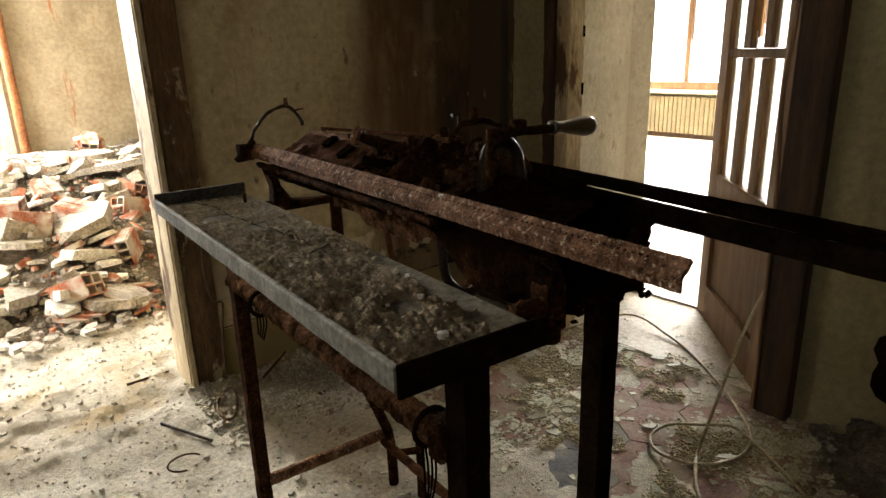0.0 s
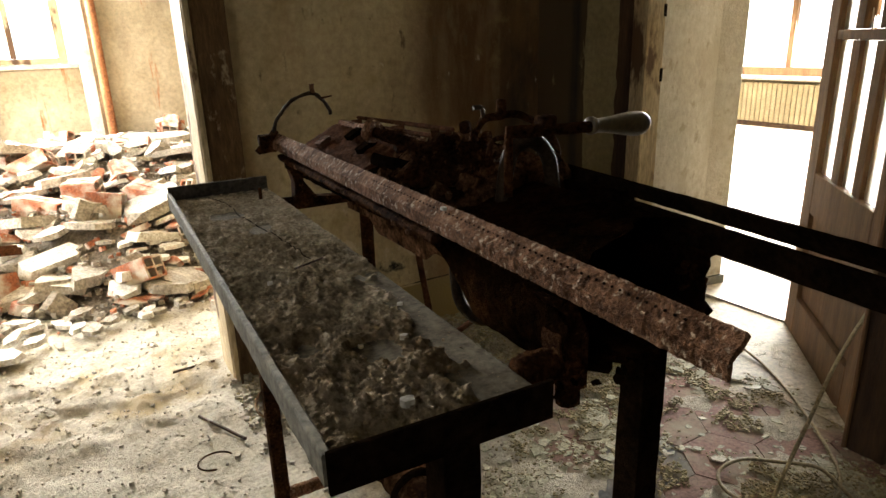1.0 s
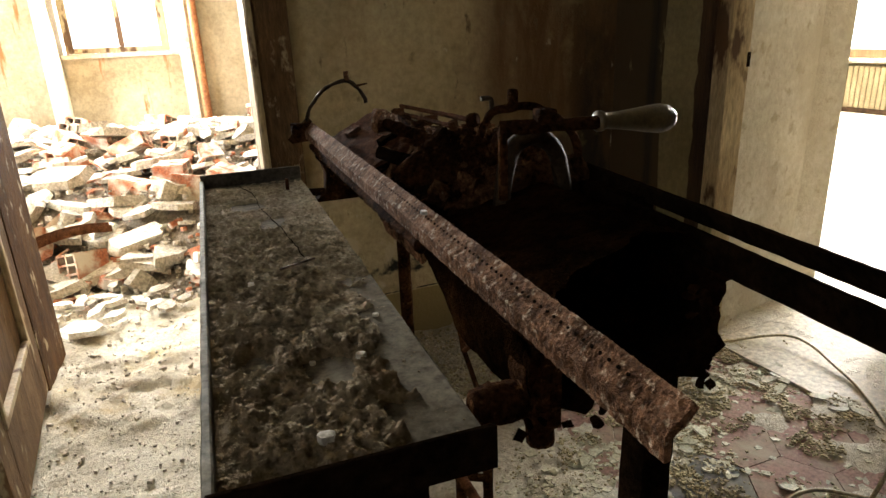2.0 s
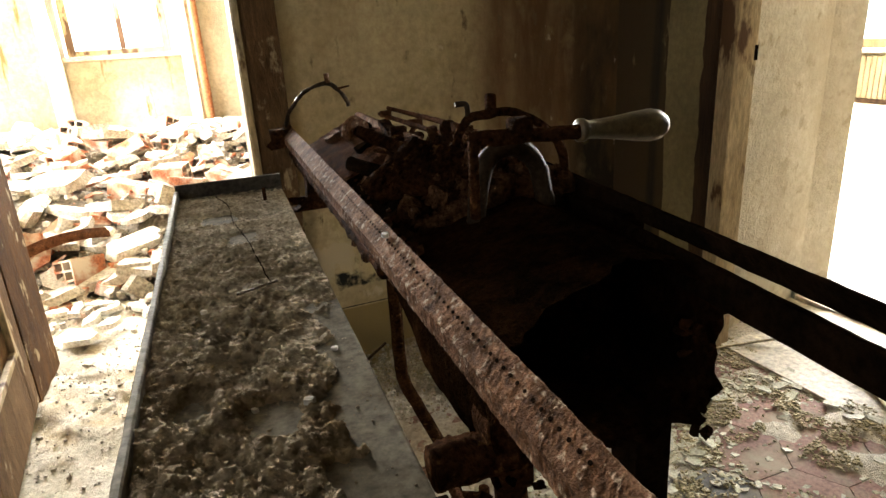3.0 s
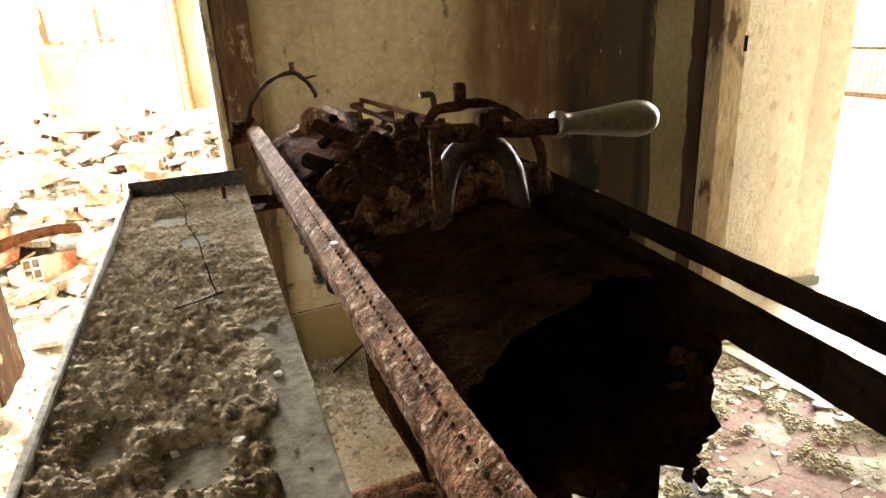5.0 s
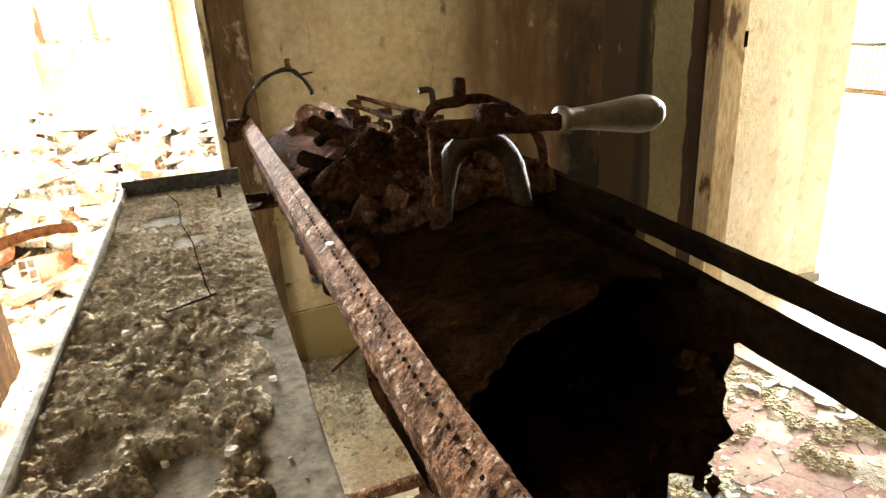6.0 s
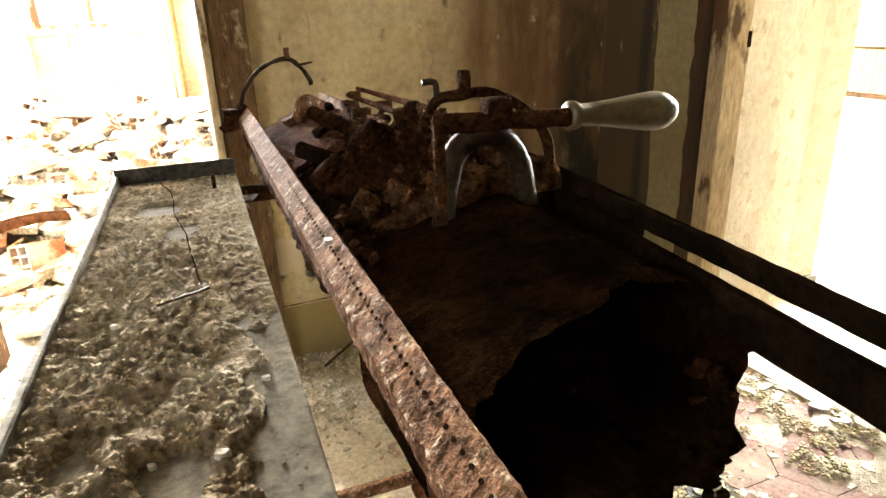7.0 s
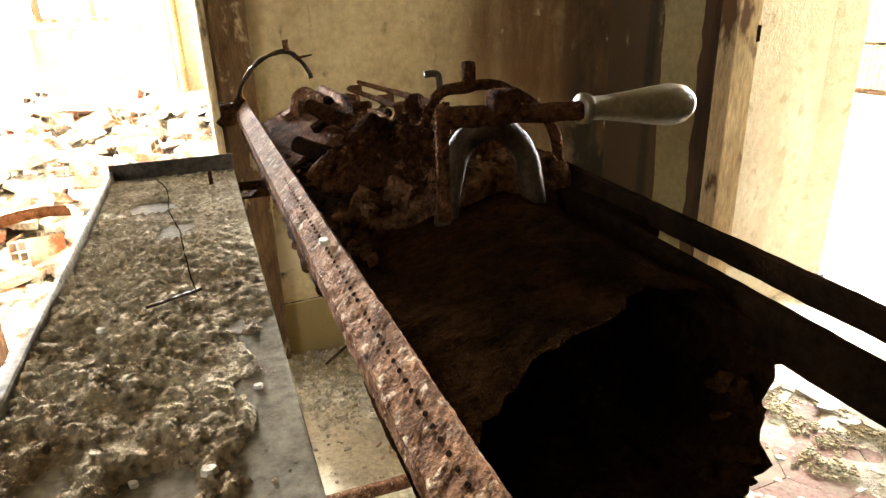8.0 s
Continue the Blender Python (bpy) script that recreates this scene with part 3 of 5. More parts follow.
for ci, (u0, u1) in enumerate(cols):
    for ri, (z0, z1) in enumerate(((0.593, 0.993), (1.022, 1.389), (1.421, 1.939))):
        if (ci, ri) == (1, 1):
            # broken pane: shards along its lower edge
            bm = bmesh.new()
            for k in range(6):
                a = u0 + (u1 - u0) * k / 6
                w = (u1 - u0) / 6
                hh = 0.02 + 0.05 * random.Random(k).random()
                q = [GA + gu * a + Vector((0, 0, z0)), GA + gu * (a + w) + Vector((0, 0, z0)), GA + gu * (a + w * 0.4) + Vector((0, 0, z0 + hh))]
                f1 = [bm.verts.new(p - gn * 0.0015) for p in q]
                f2 = [bm.verts.new(p + gn * 0.0015) for p in q]
                bm.faces.new(f1[::-1])
                bm.faces.new(f2)
                for i in range(3):
                    bm.faces.new((f1[i], f1[(i + 1) % 3], f2[(i + 1) % 3], f2[i]))
            g = part("pane", bm, GLASS, gdoor, "broken glass pane with shards along its edge")
        else:
            g = gd("pane", u0, u1, z0, z1, -0.002, 0.002, GLASS, bevel=0.0)
        g.visible_shadow = False

# wooden draught strip hanging loose on the jamb
strip = [(1.733, 0.715, 1.45), (1.731, 0.722, 1.1), (1.731, 0.732, 0.9), (1.731, 0.72, 0.7), (1.732, 0.713, 0.3), (1.732, 0.712, 0.03)]
bm = tube(bmesh.new(), smooth_path(strip), 0.006, 6)
part("loose_strip", bm, DOOR_WOOD, frame_r, "loose wooden strip coming off the post")
wing += [frame_r, gdoor]
rubble += [frame_l, leaf]

# ---- far window of the rubble room ----


def window(name, label, build):
    ob = empty(name, label, "window", kind="structure")
    build(ob)
    return ob


def rubble_window(ob):
    y0 = FY + 0.30
    part("window_frame", boxed(-0.62, -0.56, y0, y0 + 0.05, 0.94, 2.44, bevel=0.004), PALE_WOOD, ob)
    part("window_frame", boxed(0.13, 0.20, y0, y0 + 0.05, 0.94, 2.44, bevel=0.004), PALE_WOOD, ob)
    part("window_frame", boxed(-0.56, 0.13, y0, y0 + 0.05, 2.38, 2.44, bevel=0.004), PALE_WOOD, ob)
    part("window_frame", boxed(-0.56, 0.13, y0, y0 + 0.05, 0.94, 0.985, bevel=0.004), PALE_WOOD, ob)
    part("mullion", boxed(-0.205, -0.165, y0 + 0.002, y0 + 0.045, 0.986, 2.379, bevel=0.004), PALE_WOOD, ob)
    part("window_sill", boxed(-0.658, 0.268, FY + 0.24, FY + 0.44, 0.902, 0.938, bevel=0.006), STONE, ob)
    for x0, x1 in ((-0.559, -0.206), (-0.164, 0.129)):
        g = part("pane", boxed(x0, x1, y0 + 0.02, y0 + 0.024, 0.986, 2.379), GLASS, ob)
        g.visible_shadow = False


rubble.append(window("window_1", "bright two-light window with a cream frame in a plaster niche", rubble_window))


def next_window(ob):
    for y0 in (1.62, 2.40, 3.18, 3.96, 4.74, 5.50):
        part("window_frame", boxed(NX + 0.02, NX + 0.07, y0, y0 + 0.06, 0.66, 2.4, bevel=0.004), DOOR_WOOD, ob)
    part("window_frame", boxed(NX + 0.02, NX + 0.07, 1.6, 5.6, 0.57, 0.658, bevel=0.004), DOOR_WOOD, ob)
    part("window_sill", boxed(NX - 0.10, NX + 0.29, 1.602, 5.598, 0.532, 0.566, bevel=0.006), STONE, ob)


wing.append(window("window_2", "wide brown-framed window above a stone sill", next_window))


def radiator():
    ob = empty("radiator", "old cream ribbed radiator below the window sill", "radiator", at=(NX - 0.06, 3.4, 0))
    y = 2.2
    while y < 4.9:
        y += 0.055
        part("rib", boxed(NX - 0.085, NX - 0.015, y, y + 0.049, 0.09, 0.50, bevel=0.010), RADIATOR, ob)
    # dark strip along the foot of the ribs
    part("foot_rail", boxed(NX - 0.07, NX - 0.025, 2.255, 4.95, 0.0405, 0.085, bevel=0.004), DARK_WOOD, ob)
    return ob


wing.append(radiator())
bm = tube(bmesh.new(), straight((0.42, FY - 0.045, 0.0), (0.42, FY - 0.045, 2.88), 8), 0.035, 10)
rubble.append(thing("drain_pipe", bm, PIPE_RUST, "rust-stained vertical pipe on the ochre wall", "pipe", smooth=True))
for x0, x1 in ((-0.76, -0.662), (0.272, 0.36)):
    rubble.append(thing("window_trim", boxed(x0, x1, FY - 0.012, FY - 0.001, 0, 2.6, bevel=0.003), PALE, "pale plaster band beside the window niche", "trim", kind="structure"))

# plaster fallen off the wall beside the post, dark masonry behind
bm = bmesh.new()
rim = []
for k in range(40):
    a = 2 * math.pi * k / 40
    q = 1 + 0.34 * noise.noise(Vector((math.cos(a) * 2.2, math.sin(a) * 2.2, 3.0))) + 0.26 * noise.noise(Vector((math.cos(a) * 7, math.sin(a) * 7, 1.0)))
    rim.append((0.31 + 0.13 * q * math.cos(a), 0.26 + 0.19 * q * math.sin(a)))
f1 = [bm.verts.new((RX - 0.0045, y, max(0.0, z))) for y, z in rim]
f2 = [bm.verts.new((RX + 0.01, y, max(0.0, z))) for y, z in rim]
bm.faces.new(f1)
for k in range(40):
    bm.faces.new((f1[k], f1[(k + 1) % 40], f2[(k + 1) % 40], f2[k]))
bmesh.ops.recalc_face_normals(bm, faces=bm.faces)
wing.append(thing("bare_masonry", bm, BLACK_IRON_SHADE, "dark bare masonry where the plaster has fallen off", "wall", kind="structure"))

# ---- the stand ----
stand = empty("work_stand", "rusted iron stand of the knitting machine", "stand", at=(0.47, 0.75, 0))
LEGS = [(0.369, 0.415, 0.0155), (0.590, 0.434, 0.0145), (0.382, 1.105, 0.0125)]
for i, (x, y, r) in enumerate(LEGS):
    bm = bmesh.new()
    top = 0.768 if i == 1 else 0.7755
    zs = np.linspace(0.004 - SINK, top, 46)
    prof = [(-1, -1), (0, -1.0), (1, -1), (1, 0), (1, 1), (0, 1), (-1, 1), (-1, 0)]
    rings = [[bm.verts.new((x + px * r, y + py * r, z)) for px, py in prof] for z in zs]
    for a, b in zip(rings, rings[1:]):
        for k in range(8):
            bm.faces.new((a[k], a[(k + 1) % 8], b[(k + 1) % 8], b[k]))
    bm.faces.new(rings[0][::-1])
    bm.faces.new(rings[-1])
    corroded(bm, 0.0011, 70, i * 7)
    part("leg", bm, BLACK_IRON_SHADE if i < 2 else DARK_RUST, stand)
bent = smooth_path([(0.587, 1.09, 0.752), (0.587, 1.09, 0.62), (0.587, 1.09, 0.46), (0.592, 1.088, 0.41), (0.612, 1.084, 0.36), (0.655, 1.08, 0.25), (0.672, 1.08, 0.19), (0.676, 1.08, 0.11), (0.676, 1.08, 0.006 - SINK)], 8)
part("leg", tube(bmesh.new(), bent, 0.0115, 12, rough=0.0012), DARK_RUST, stand, "bent rusted tube leg", smooth=True)
part("stretcher", tube(bmesh.new(), straight((0.393, 1.10, 0.200), (0.672, 1.09, 0.202), 40), 0.0125, 12, rough=0.0014), RUST, stand, smooth=True)
part("stretcher", tube(bmesh.new(), straight((0.655, 1.078, 0.192), (0.640, 0.42, 0.20), 60), 0.010, 12, rough=0.0014), RED_RUST, stand, smooth=True)
part("stretcher", tube(bmesh.new(), straight((0.638, 0.42, 0.20), (0.604, 0.43, 0.20), 10), 0.011, 12, rough=0.0014), RUST, stand, smooth=True)
part("stretcher", tube(bmesh.new(), straight((0.384, 0.416, 0.20), (0.577, 0.432, 0.20), 30), 0.011, 12, rough=0.0014), RUST, stand, smooth=True)
# short end post by the corner of the stretchers
part("end_post", tube(bmesh.new(), straight((0.70, 1.0, 0.004 - SINK), (0.70, 1.0, 0.21), 12), 0.010, 10, rough=0.001), DARK_RUST, stand, smooth=True)
part("end_post_tie", tube(bmesh.new(), straight((0.660, 1.03, 0.185), (0.70, 1.0, 0.19), 6), 0.008, 10, rough=0.001), DARK_RUST, stand, smooth=True)
# roller below the tray
roll = part("roller", tube(bmesh.new(), straight((0.372, 1.091, 0.644), (0.358, 0.455, 0.650), 110), 0.0165, 16, rough=0.0030), CRUMBLE, stand, "thick rusted bar crusted with dirt", smooth=True)
part("roller_bracket", boxed(0.346, 0.372, 0.431, 0.454, 0.626, 0.672, bevel=0.003), DARK_RUST, stand)
for y, drop in ((0.468, 0.10), (0.93, 0.055)):
    st = part("strap", tube(bmesh.new(), [(0.362 + 0.021 * math.cos(a), y, 0.648 + 0.021 * math.sin(a)) for a in np.linspace(0.2, 2 * math.pi + 0.1, 18)], 0.0035, 6), BLACK_IRON_SHADE, stand, "black strap tied round the bar")
    for k in range(4):
        e = [(0.350 + 0.004 * k, y + 0.003 * (k % 2), 0.643), (0.349 + 0.005 * k, y - 0.003, 0.643 - drop * 0.5), (0.347 + 0.004 * k, y + 0.004 * (k - 1.5), 0.643 - drop * (0.8 + 0.1 * k))]
        part("strap_end", tube(bmesh.new(), smooth_path(e), 0.0014, 5), BLACK_IRON_SHADE, st)

# ---- the tray ----
TX0, TX1, TY0, TY1, TZ = 0.263, 0.421, 0.350, 1.148, 0.782
tray = empty("tray", "long grey metal tray covered in crusted dirt", "tray", at=((TX0 + TX1) / 2, (TY0 + TY1) / 2, 0.772))
part("tray_bottom", boxed(TX0 + 0.0045, TX1 - 0.0005, TY0 + 0.0045, TY1 - 0.0045, 0.772, TZ, bevel=0.002), TRAY_METAL, tray)
bm = bmesh.new()
ys = np.linspace(TY0 + 0.004, TY1 - 0.004, 60)
sweep_y(bm, [(TX0 - 0.002, 0.7715), (TX0 + 0.0042, 0.7715), (TX0 + 0.0042, 0.7925), (TX0 + 0.003, 0.794), (TX0 - 0.001, 0.794), (TX0 - 0.002, 0.7925)], ys)
corroded(bm, 0.0008, 40)
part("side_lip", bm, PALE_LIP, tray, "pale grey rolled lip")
part("end_lip", corroded(boxed(TX0, TX1, TY1 - 0.004, TY1, 0.772, 0.803, bevel=0.001), 0.0005), SHADED_LIP, tray)
# near lip in black: the shade on its face is painted
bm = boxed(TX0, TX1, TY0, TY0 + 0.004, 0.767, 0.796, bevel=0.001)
part("end_lip", bm, BLACK_IRON_SHADE, tray)
# peg and lifted seam near the far end
part("peg", boxed(0.386, 0.391, 1.050, 1.056, TZ, 0.803, bevel=0.001), DARK_RUST, tray)


def clod(x, y, size, edge=0.0):
    """Rounded lumps with steep sides and flat gaps between them, 0 to about 1."""
    q = Vector((x * size, y * size, size * 0.37))
    return max(0.0, noise.noise(q + 0.2 * noise.noise_vector(q * 1.7)) + 0.08 - edge) ** 0.6


def crust(x, y):
    """Height of the dirt layer on the tray; below zero the metal lies bare."""
    u, v = (x - TX0) / (TX1 - TX0), (y - TY0) / (TY1 - TY0)
    thick = ease(-0.35, 0.15, fbm(x, y, 17, 3, 6.0) + 0.30 * ease(0.90, 0.50, v))
    h = 0.0012 + 0.0010 * fbm(x, y, 12, 3) + 0.0012 * clod(x, y, 170) + 0.0009 * clod(x, y, 330)
    h += thick * (0.0026 * clod(x, y, 50) + 0.0036 * clod(x, y, 95) + 0.0030 * clod(x, y, 175) + 0.0015 * clod(x, y, 360)) * (1 - 0.5 * ease(0.75, 1.0, u)) * (1 - 0.5 * ease(0.50, 0.75, v))
    h += 0.0045 * ease(0.62, 0.35, v) * ease(0.80, 0.45, u) * max(0.0, 0.6 + fbm(x, y, 22, 3, 2.0))
    h -= 0.0120 * ease(0.78, 0.90, u + 0.14 * fbm(x, y, 30, 3) + 0.12 * ease(0.3, 0.0, v)) * ease(0.42, 0.26, v)     # bare strip
    for cx, cy, rx, ry in ((0.322, 0.985, 0.020, 0.020), (0.348, 0.880, 0.017, 0.024), (0.345, 0.475, 0.020, 0.024), (0.300, 0.505, 0.012, 0.016)):
        h -= 0.009 * math.exp(-(((x - cx + 0.004 * fbm(x, y, 60, 2)) / rx) ** 4 + ((y - cy) / ry) ** 4))
    h -= 0.004 * ease(0.93, 1.0, v)
    h -= 0.003 * ease(0.05, 0.0, v)
    return h


def sheet(name, x0, x1, y0, y1, step, fn, z0, mat, parent, label=""):
    xs = np.arange(x0, x1, step)
    ys = np.arange(y0, y1, step)
    vs = [(x, y, z0 + max(-0.0015, fn(x, y))) for y in ys for x in xs]
    n = len(xs)
    fs = [(j * n + i, j * n + i + 1, (j + 1) * n + i + 1, (j + 1) * n + i) for j in range(len(ys) - 1) for i in range(n - 1)]
    fs = [f for f in fs if max(vs[k][2] for k in f) > z0 - 0.0014]
    me = bpy.data.meshes.new(name)
    me.from_pydata(vs, [], fs)
    me.materials.append(mat)
    me.polygons.foreach_set("use_smooth", [True] * len(me.polygons))
    ob = new(name, me)
    ob.parent = parent
    ob.location = -parent.location
    return tagged(ob, label)


sheet("dirt_layer", TX0 + 0.005, TX1 - 0.001, TY0 + 0.006, TY1 - 0.006, 0.0012, crust, TZ, DIRT, tray, "brown crust of dirt and plaster crumbs")

# ---- the knitting machine ----
mach = empty("knitting_machine", "heavily rusted flat-bed knitting machine with a wooden crank handle", "knitting machine", at=(0.53, 0.75, 0.752))


def along_rail(bm):
    """The rail runs a little outwards and upwards to its far end."""
    for v in bm.verts:
        v.co += Vector((-0.0025 + 0.0175 * (v.co.y - 0.25), 0, 0.004 + 0.006 * (v.co.y - 0.25)))
    return bm


# front needle rail, tilted, pierced with a row of small holes
prof = [(0.431, 0.856), (0.445, 0.868), (0.4475, 0.865), (0.4352, 0.8535), (0.4345, 0.844), (0.4315, 0.844)]
fine = []
for (xa, za), (xb, zb) in zip(prof, prof[1:] + prof[:1]):
    steps = 9 if math.hypot(xb - xa, zb - za) > 0.012 else 3
    fine += [(xa + (xb - xa) * k / steps, za + (zb - za) * k / steps) for k in range(steps)]
bm = sweep_y(bmesh.new(), fine, np.linspace(0.235, 1.14, 620))
corroded(bm, 0.0006, 130)
corroded(bm, 0.0004, 420, 4)
along_rail(bm)
rail = part("front_rail", bm, RUST, mach, "flaking rusted rail pierced with a row of holes")
tilt = Vector((0.014, 0, 0.012)).normalized()
up_n = Vector((-0.012, 0, 0.014)).normalized()
# holes are black plugs; the shade inside them is only colour
for k in range(62):
    y = 0.27 + k * 0.0072
    c = Vector((0.4392, y, 0.8630)) + up_n * 0.0004
    bm = bmesh.new()
    ring = [bm.verts.new(c + tilt * 0.0010 * math.cos(a) + Vector((0, 1, 0)) * 0.0012 * math.sin(a)) for a in np.linspace(0, 2 * math.pi, 9)[:-1]]
    low = [bm.verts.new(v.co - up_n * 0.004) for v in ring]
    for i in range(8):
        bm.faces.new((ring[i], ring[(i + 1) % 8], low[(i + 1) % 8], low[i]))
    bm.faces.new(ring)
    part("needle_hole", along_rail(bm), BLACK_IRON_SHADE, rail)
bm = tube(bmesh.new(), straight((0.439, 0.56, 0.832), (0.439, 1.115, 0.832), 120), 0.0058, 10, rough=0.0022)
part("crusted_rod", along_rail(bm), DARK_RUST, mach, "rod thick with drips of rust", smooth=True)
r = random.Random(4)
for k in range(9):
    y = 0.52 + r.random() * 0.56
    bm = chunk(900 + k, 0.006, 0.012, 0.006, 6)
    bmesh.ops.translate(bm, verts=bm.verts, vec=(0.437 + r.uniform(-0.003, 0.004), y, 0.829 + r.uniform(-0.004, 0.006)))
    part("rust_scale", along_rail(bm), DARK_RUST if k % 4 else RUST, mach)

# two back rails
for upper in (True, False):
    bm = bmesh.new()
    rings = []
    for y in np.linspace(0.08, 0.86, 120):
        s = min(1.3, (y - 0.15) / 0.4)
        if upper:
            xt, zt, xb, zb = 0.629 + 0.0165 * s, 0.8672, 0.6500 - 0.006 * s, 0.8430 + 0.0105 * s
        else:
            xt, zt, xb, zb = 0.612 + 0.022 * s, 0.8535, 0.6200 + 0.0024 * s, 0.8275 + 0.006 * s
        dx, dz = 0.614 + 0.0485 * (y - 0.15) - 0.629 - 0.0165 * s, 0.0070 + 0.0159 * (y - 0.15)
        xt, xb, zt, zb = xt + dx, xb + dx, zt + dz, zb + dz
        rings.append([bm.verts.new(v) for v in ((xb - 0.0020, y, zb), (xt - 0.0025, y, zt - 0.001), (xt + 0.0015, y, zt), (xb + 0.0022, y, zb + 0.001))])
    for a, b in zip(rings, rings[1:]):
        for k in range(4):
            bm.faces.new((a[k], b[k], b[(k + 1) % 4], a[(k + 1) % 4]))
    bm.faces.new(rings[0])
    bm.faces.new(rings[-1][::-1])
    corroded(bm, 0.0005, 90)
    part("back_rail", bm, BLACK_IRON_SHADE, mach, "long dark iron guide rail")
part("rail_spacer", boxed(0.615, 0.640, 0.505, 0.84, 0.855, 0.869, bevel=0.002), BLACK_IRON_SHADE, mach)

# rusted bed: a folded sheet with a ragged near end
bm = bmesh.new()
prof = [(0.450, 0.838), (0.480, 0.849), (0.510, 0.859), (0.545, 0.868), (0.575, 0.873), (0.597, 0.866), (0.613, 0.846), (0.612, 0.828), (0.604, 0.800), (0.592, 0.775),
        (0.570, 0.765), (0.530, 0.766), (0.490, 0.767), (0.456, 0.770), (0.450, 0.800)]
fine = []
for (xa, za), (xb, zb) in zip(prof, prof[1:] + prof[:1]):
    fine += [(xa + (xb - xa) * k / 5, za + (zb - za) * k / 5) for k in range(5)]
prof = fine
ys = list(np.linspace(0.385, 1.09, 150))
rings = []
for j, y in enumerate(ys):
    ring = []
    for k, (x, z) in enumerate(prof):
        yy = y
        z += max(0.0, 0.824 + 0.06 * (z - 0.765) - z) * ease(0.50, 0.60, y)
        if j < 24:
            torn = 0.030 * ease(0.835, 0.862, z) + 0.014 * fbm(x, z, 60, 3, 1.0) + 0.005 * noise.noise(Vector((x * 260, z * 260, 0)))
            yy += torn * (1 - j / 24)
        ring.append(bm.verts.new((x, yy, z)))
    rings.append(ring)
n = len(prof)
for a, b in zip(rings, rings[1:]):
    for k in range(n):
        bm.faces.new((a[k], b[k], b[(k + 1) % n], a[(k + 1) % n]))
bm.faces.new(rings[-1][::-1])
corroded(bm, 0.0016, 70, 3)
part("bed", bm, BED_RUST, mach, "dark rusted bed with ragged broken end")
# ragged flakes at the broken end
r = random.Random(8)
for k in range(40):
    t = r.random()
    if t < 0.6:
        x, z = 0.595 + r.uniform(-0.010, 0.007), r.uniform(0.760, 0.84)
    else:
        x, z = r.uniform(0.44, 0.60), 0.764 + r.uniform(-0.006, 0.004)
    bm = chunk(300 + k, r.uniform(0.004, 0.010), r.uniform(0.004, 0.008), r.uniform(0.003, 0.008), 6)
    bmesh.ops.subdivide_edges(bm, edges=bm.edges[:], cuts=1, use_grid_fill=True)
    corroded(bm, 0.002, 180, k)
    bmesh.ops.rotate(bm, verts=bm.verts, cent=(0, 0, 0), matrix=Euler((r.uniform(0, 3), r.uniform(0, 3), 0)).to_matrix())
    bmesh.ops.translate(bm, verts=bm.verts, vec=(x, 0.372 + r.uniform(-0.004, 0.03), z))
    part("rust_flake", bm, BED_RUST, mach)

# cast brackets that carry the machine, with arms under the tray
for y, arm_z in ((0.40, 0.792), (1.10, 0.768)):
    bm = bmesh.new()
    pts = [(0.452, 0.842), (0.470, 0.836), (0.480, 0.80), (0.500, 0.772), (0.56, 0.766), (0.60, 0.766), (0.60, 0.7535), (0.36, 0.7535), (0.36, 0.756), (0.445, 0.757), (0.462, 0.77), (0.464, 0.80)]
    if y < 1:
        pts = [(0.440, 0.836), (0.462, 0.832), (0.478, 0.80), (0.478, 0.7535), (0.46, 0.7535), (0.454, 0.778), (0.450, 0.790), (0.449, 0.800), (0.450, 0.804), (0.456, 0.82)]
    f = [bm.verts.new((x, y - 0.011, z)) for x, z in pts]
    b = [bm.verts.new((x, y + 0.011, z)) for x, z in pts]
    for k in range(len(pts)):
        bm.faces.new((f[k], f[(k + 1) % len(pts)], b[(k + 1) % len(pts)], b[k]))
    bm.faces.new(f[::-1])
    bm.faces.new(b)
    bmesh.ops.recalc_face_normals(bm, faces=bm.faces)
    part("bracket", bm, DARK_RUST, mach, "cast bracket eaten by red rust" if y < 1 else "")
part("cross_arm", tube(bmesh.new(), straight((0.4185, 0.40, 0.776), (0.468, 0.40, 0.778), 20), 0.014, 12, rough=0.003), DARK_RUST, mach, smooth=True)
part("cross_arm", tube(bmesh.new(), straight((0.4185, 1.10, 0.770), (0.49, 1.10, 0.766), 14), 0.0065, 10, rough=0.001), DARK_RUST, mach, smooth=True)
part("bolt", tube(bmesh.new(), straight((0.468, 0.40, 0.738), (0.468, 0.40, 0.766), 4), 0.010, 10, rough=0.001), DARK_RUST, mach)

# clamp and wire hook at the far end
hook = part("clamp", corroded(boxed(0.424, 0.452, 1.128, 1.150, 0.846, 0.877, bevel=0.006), 0.003, 140), DARK_RUST, mach)
part("clamp_screw", tube(bmesh.new(), straight((0.42, 1.139, 0.848), (0.456, 1.139, 0.882), 8), 0.006, 8, rough=0.002), DARK_RUST, hook)
hp = smooth_path([(0.449, 1.138, 0.868), (0.452, 1.135, 0.886), (0.458, 1.13, 0.903), (0.479, 1.126, 0.927), (0.503, 1.124, 0.9385), (0.521, 1.124, 0.9395), (0.536, 1.124, 0.928), (0.546, 1.124, 0.912), (0.549, 1.124, 0.903)], 6)
hw = part("wire_hook", tube(bmesh.new(), hp, 0.0031, 8, rough=0.0014), NICKEL, mach, "bent rusted wire hook", smooth=True)
part("hook_stub", tube(bmesh.new(), straight((0.520, 1.124, 0.941), (0.519, 1.124, 0.955), 4), 0.0042, 8, rough=0.001), RUST, hw)
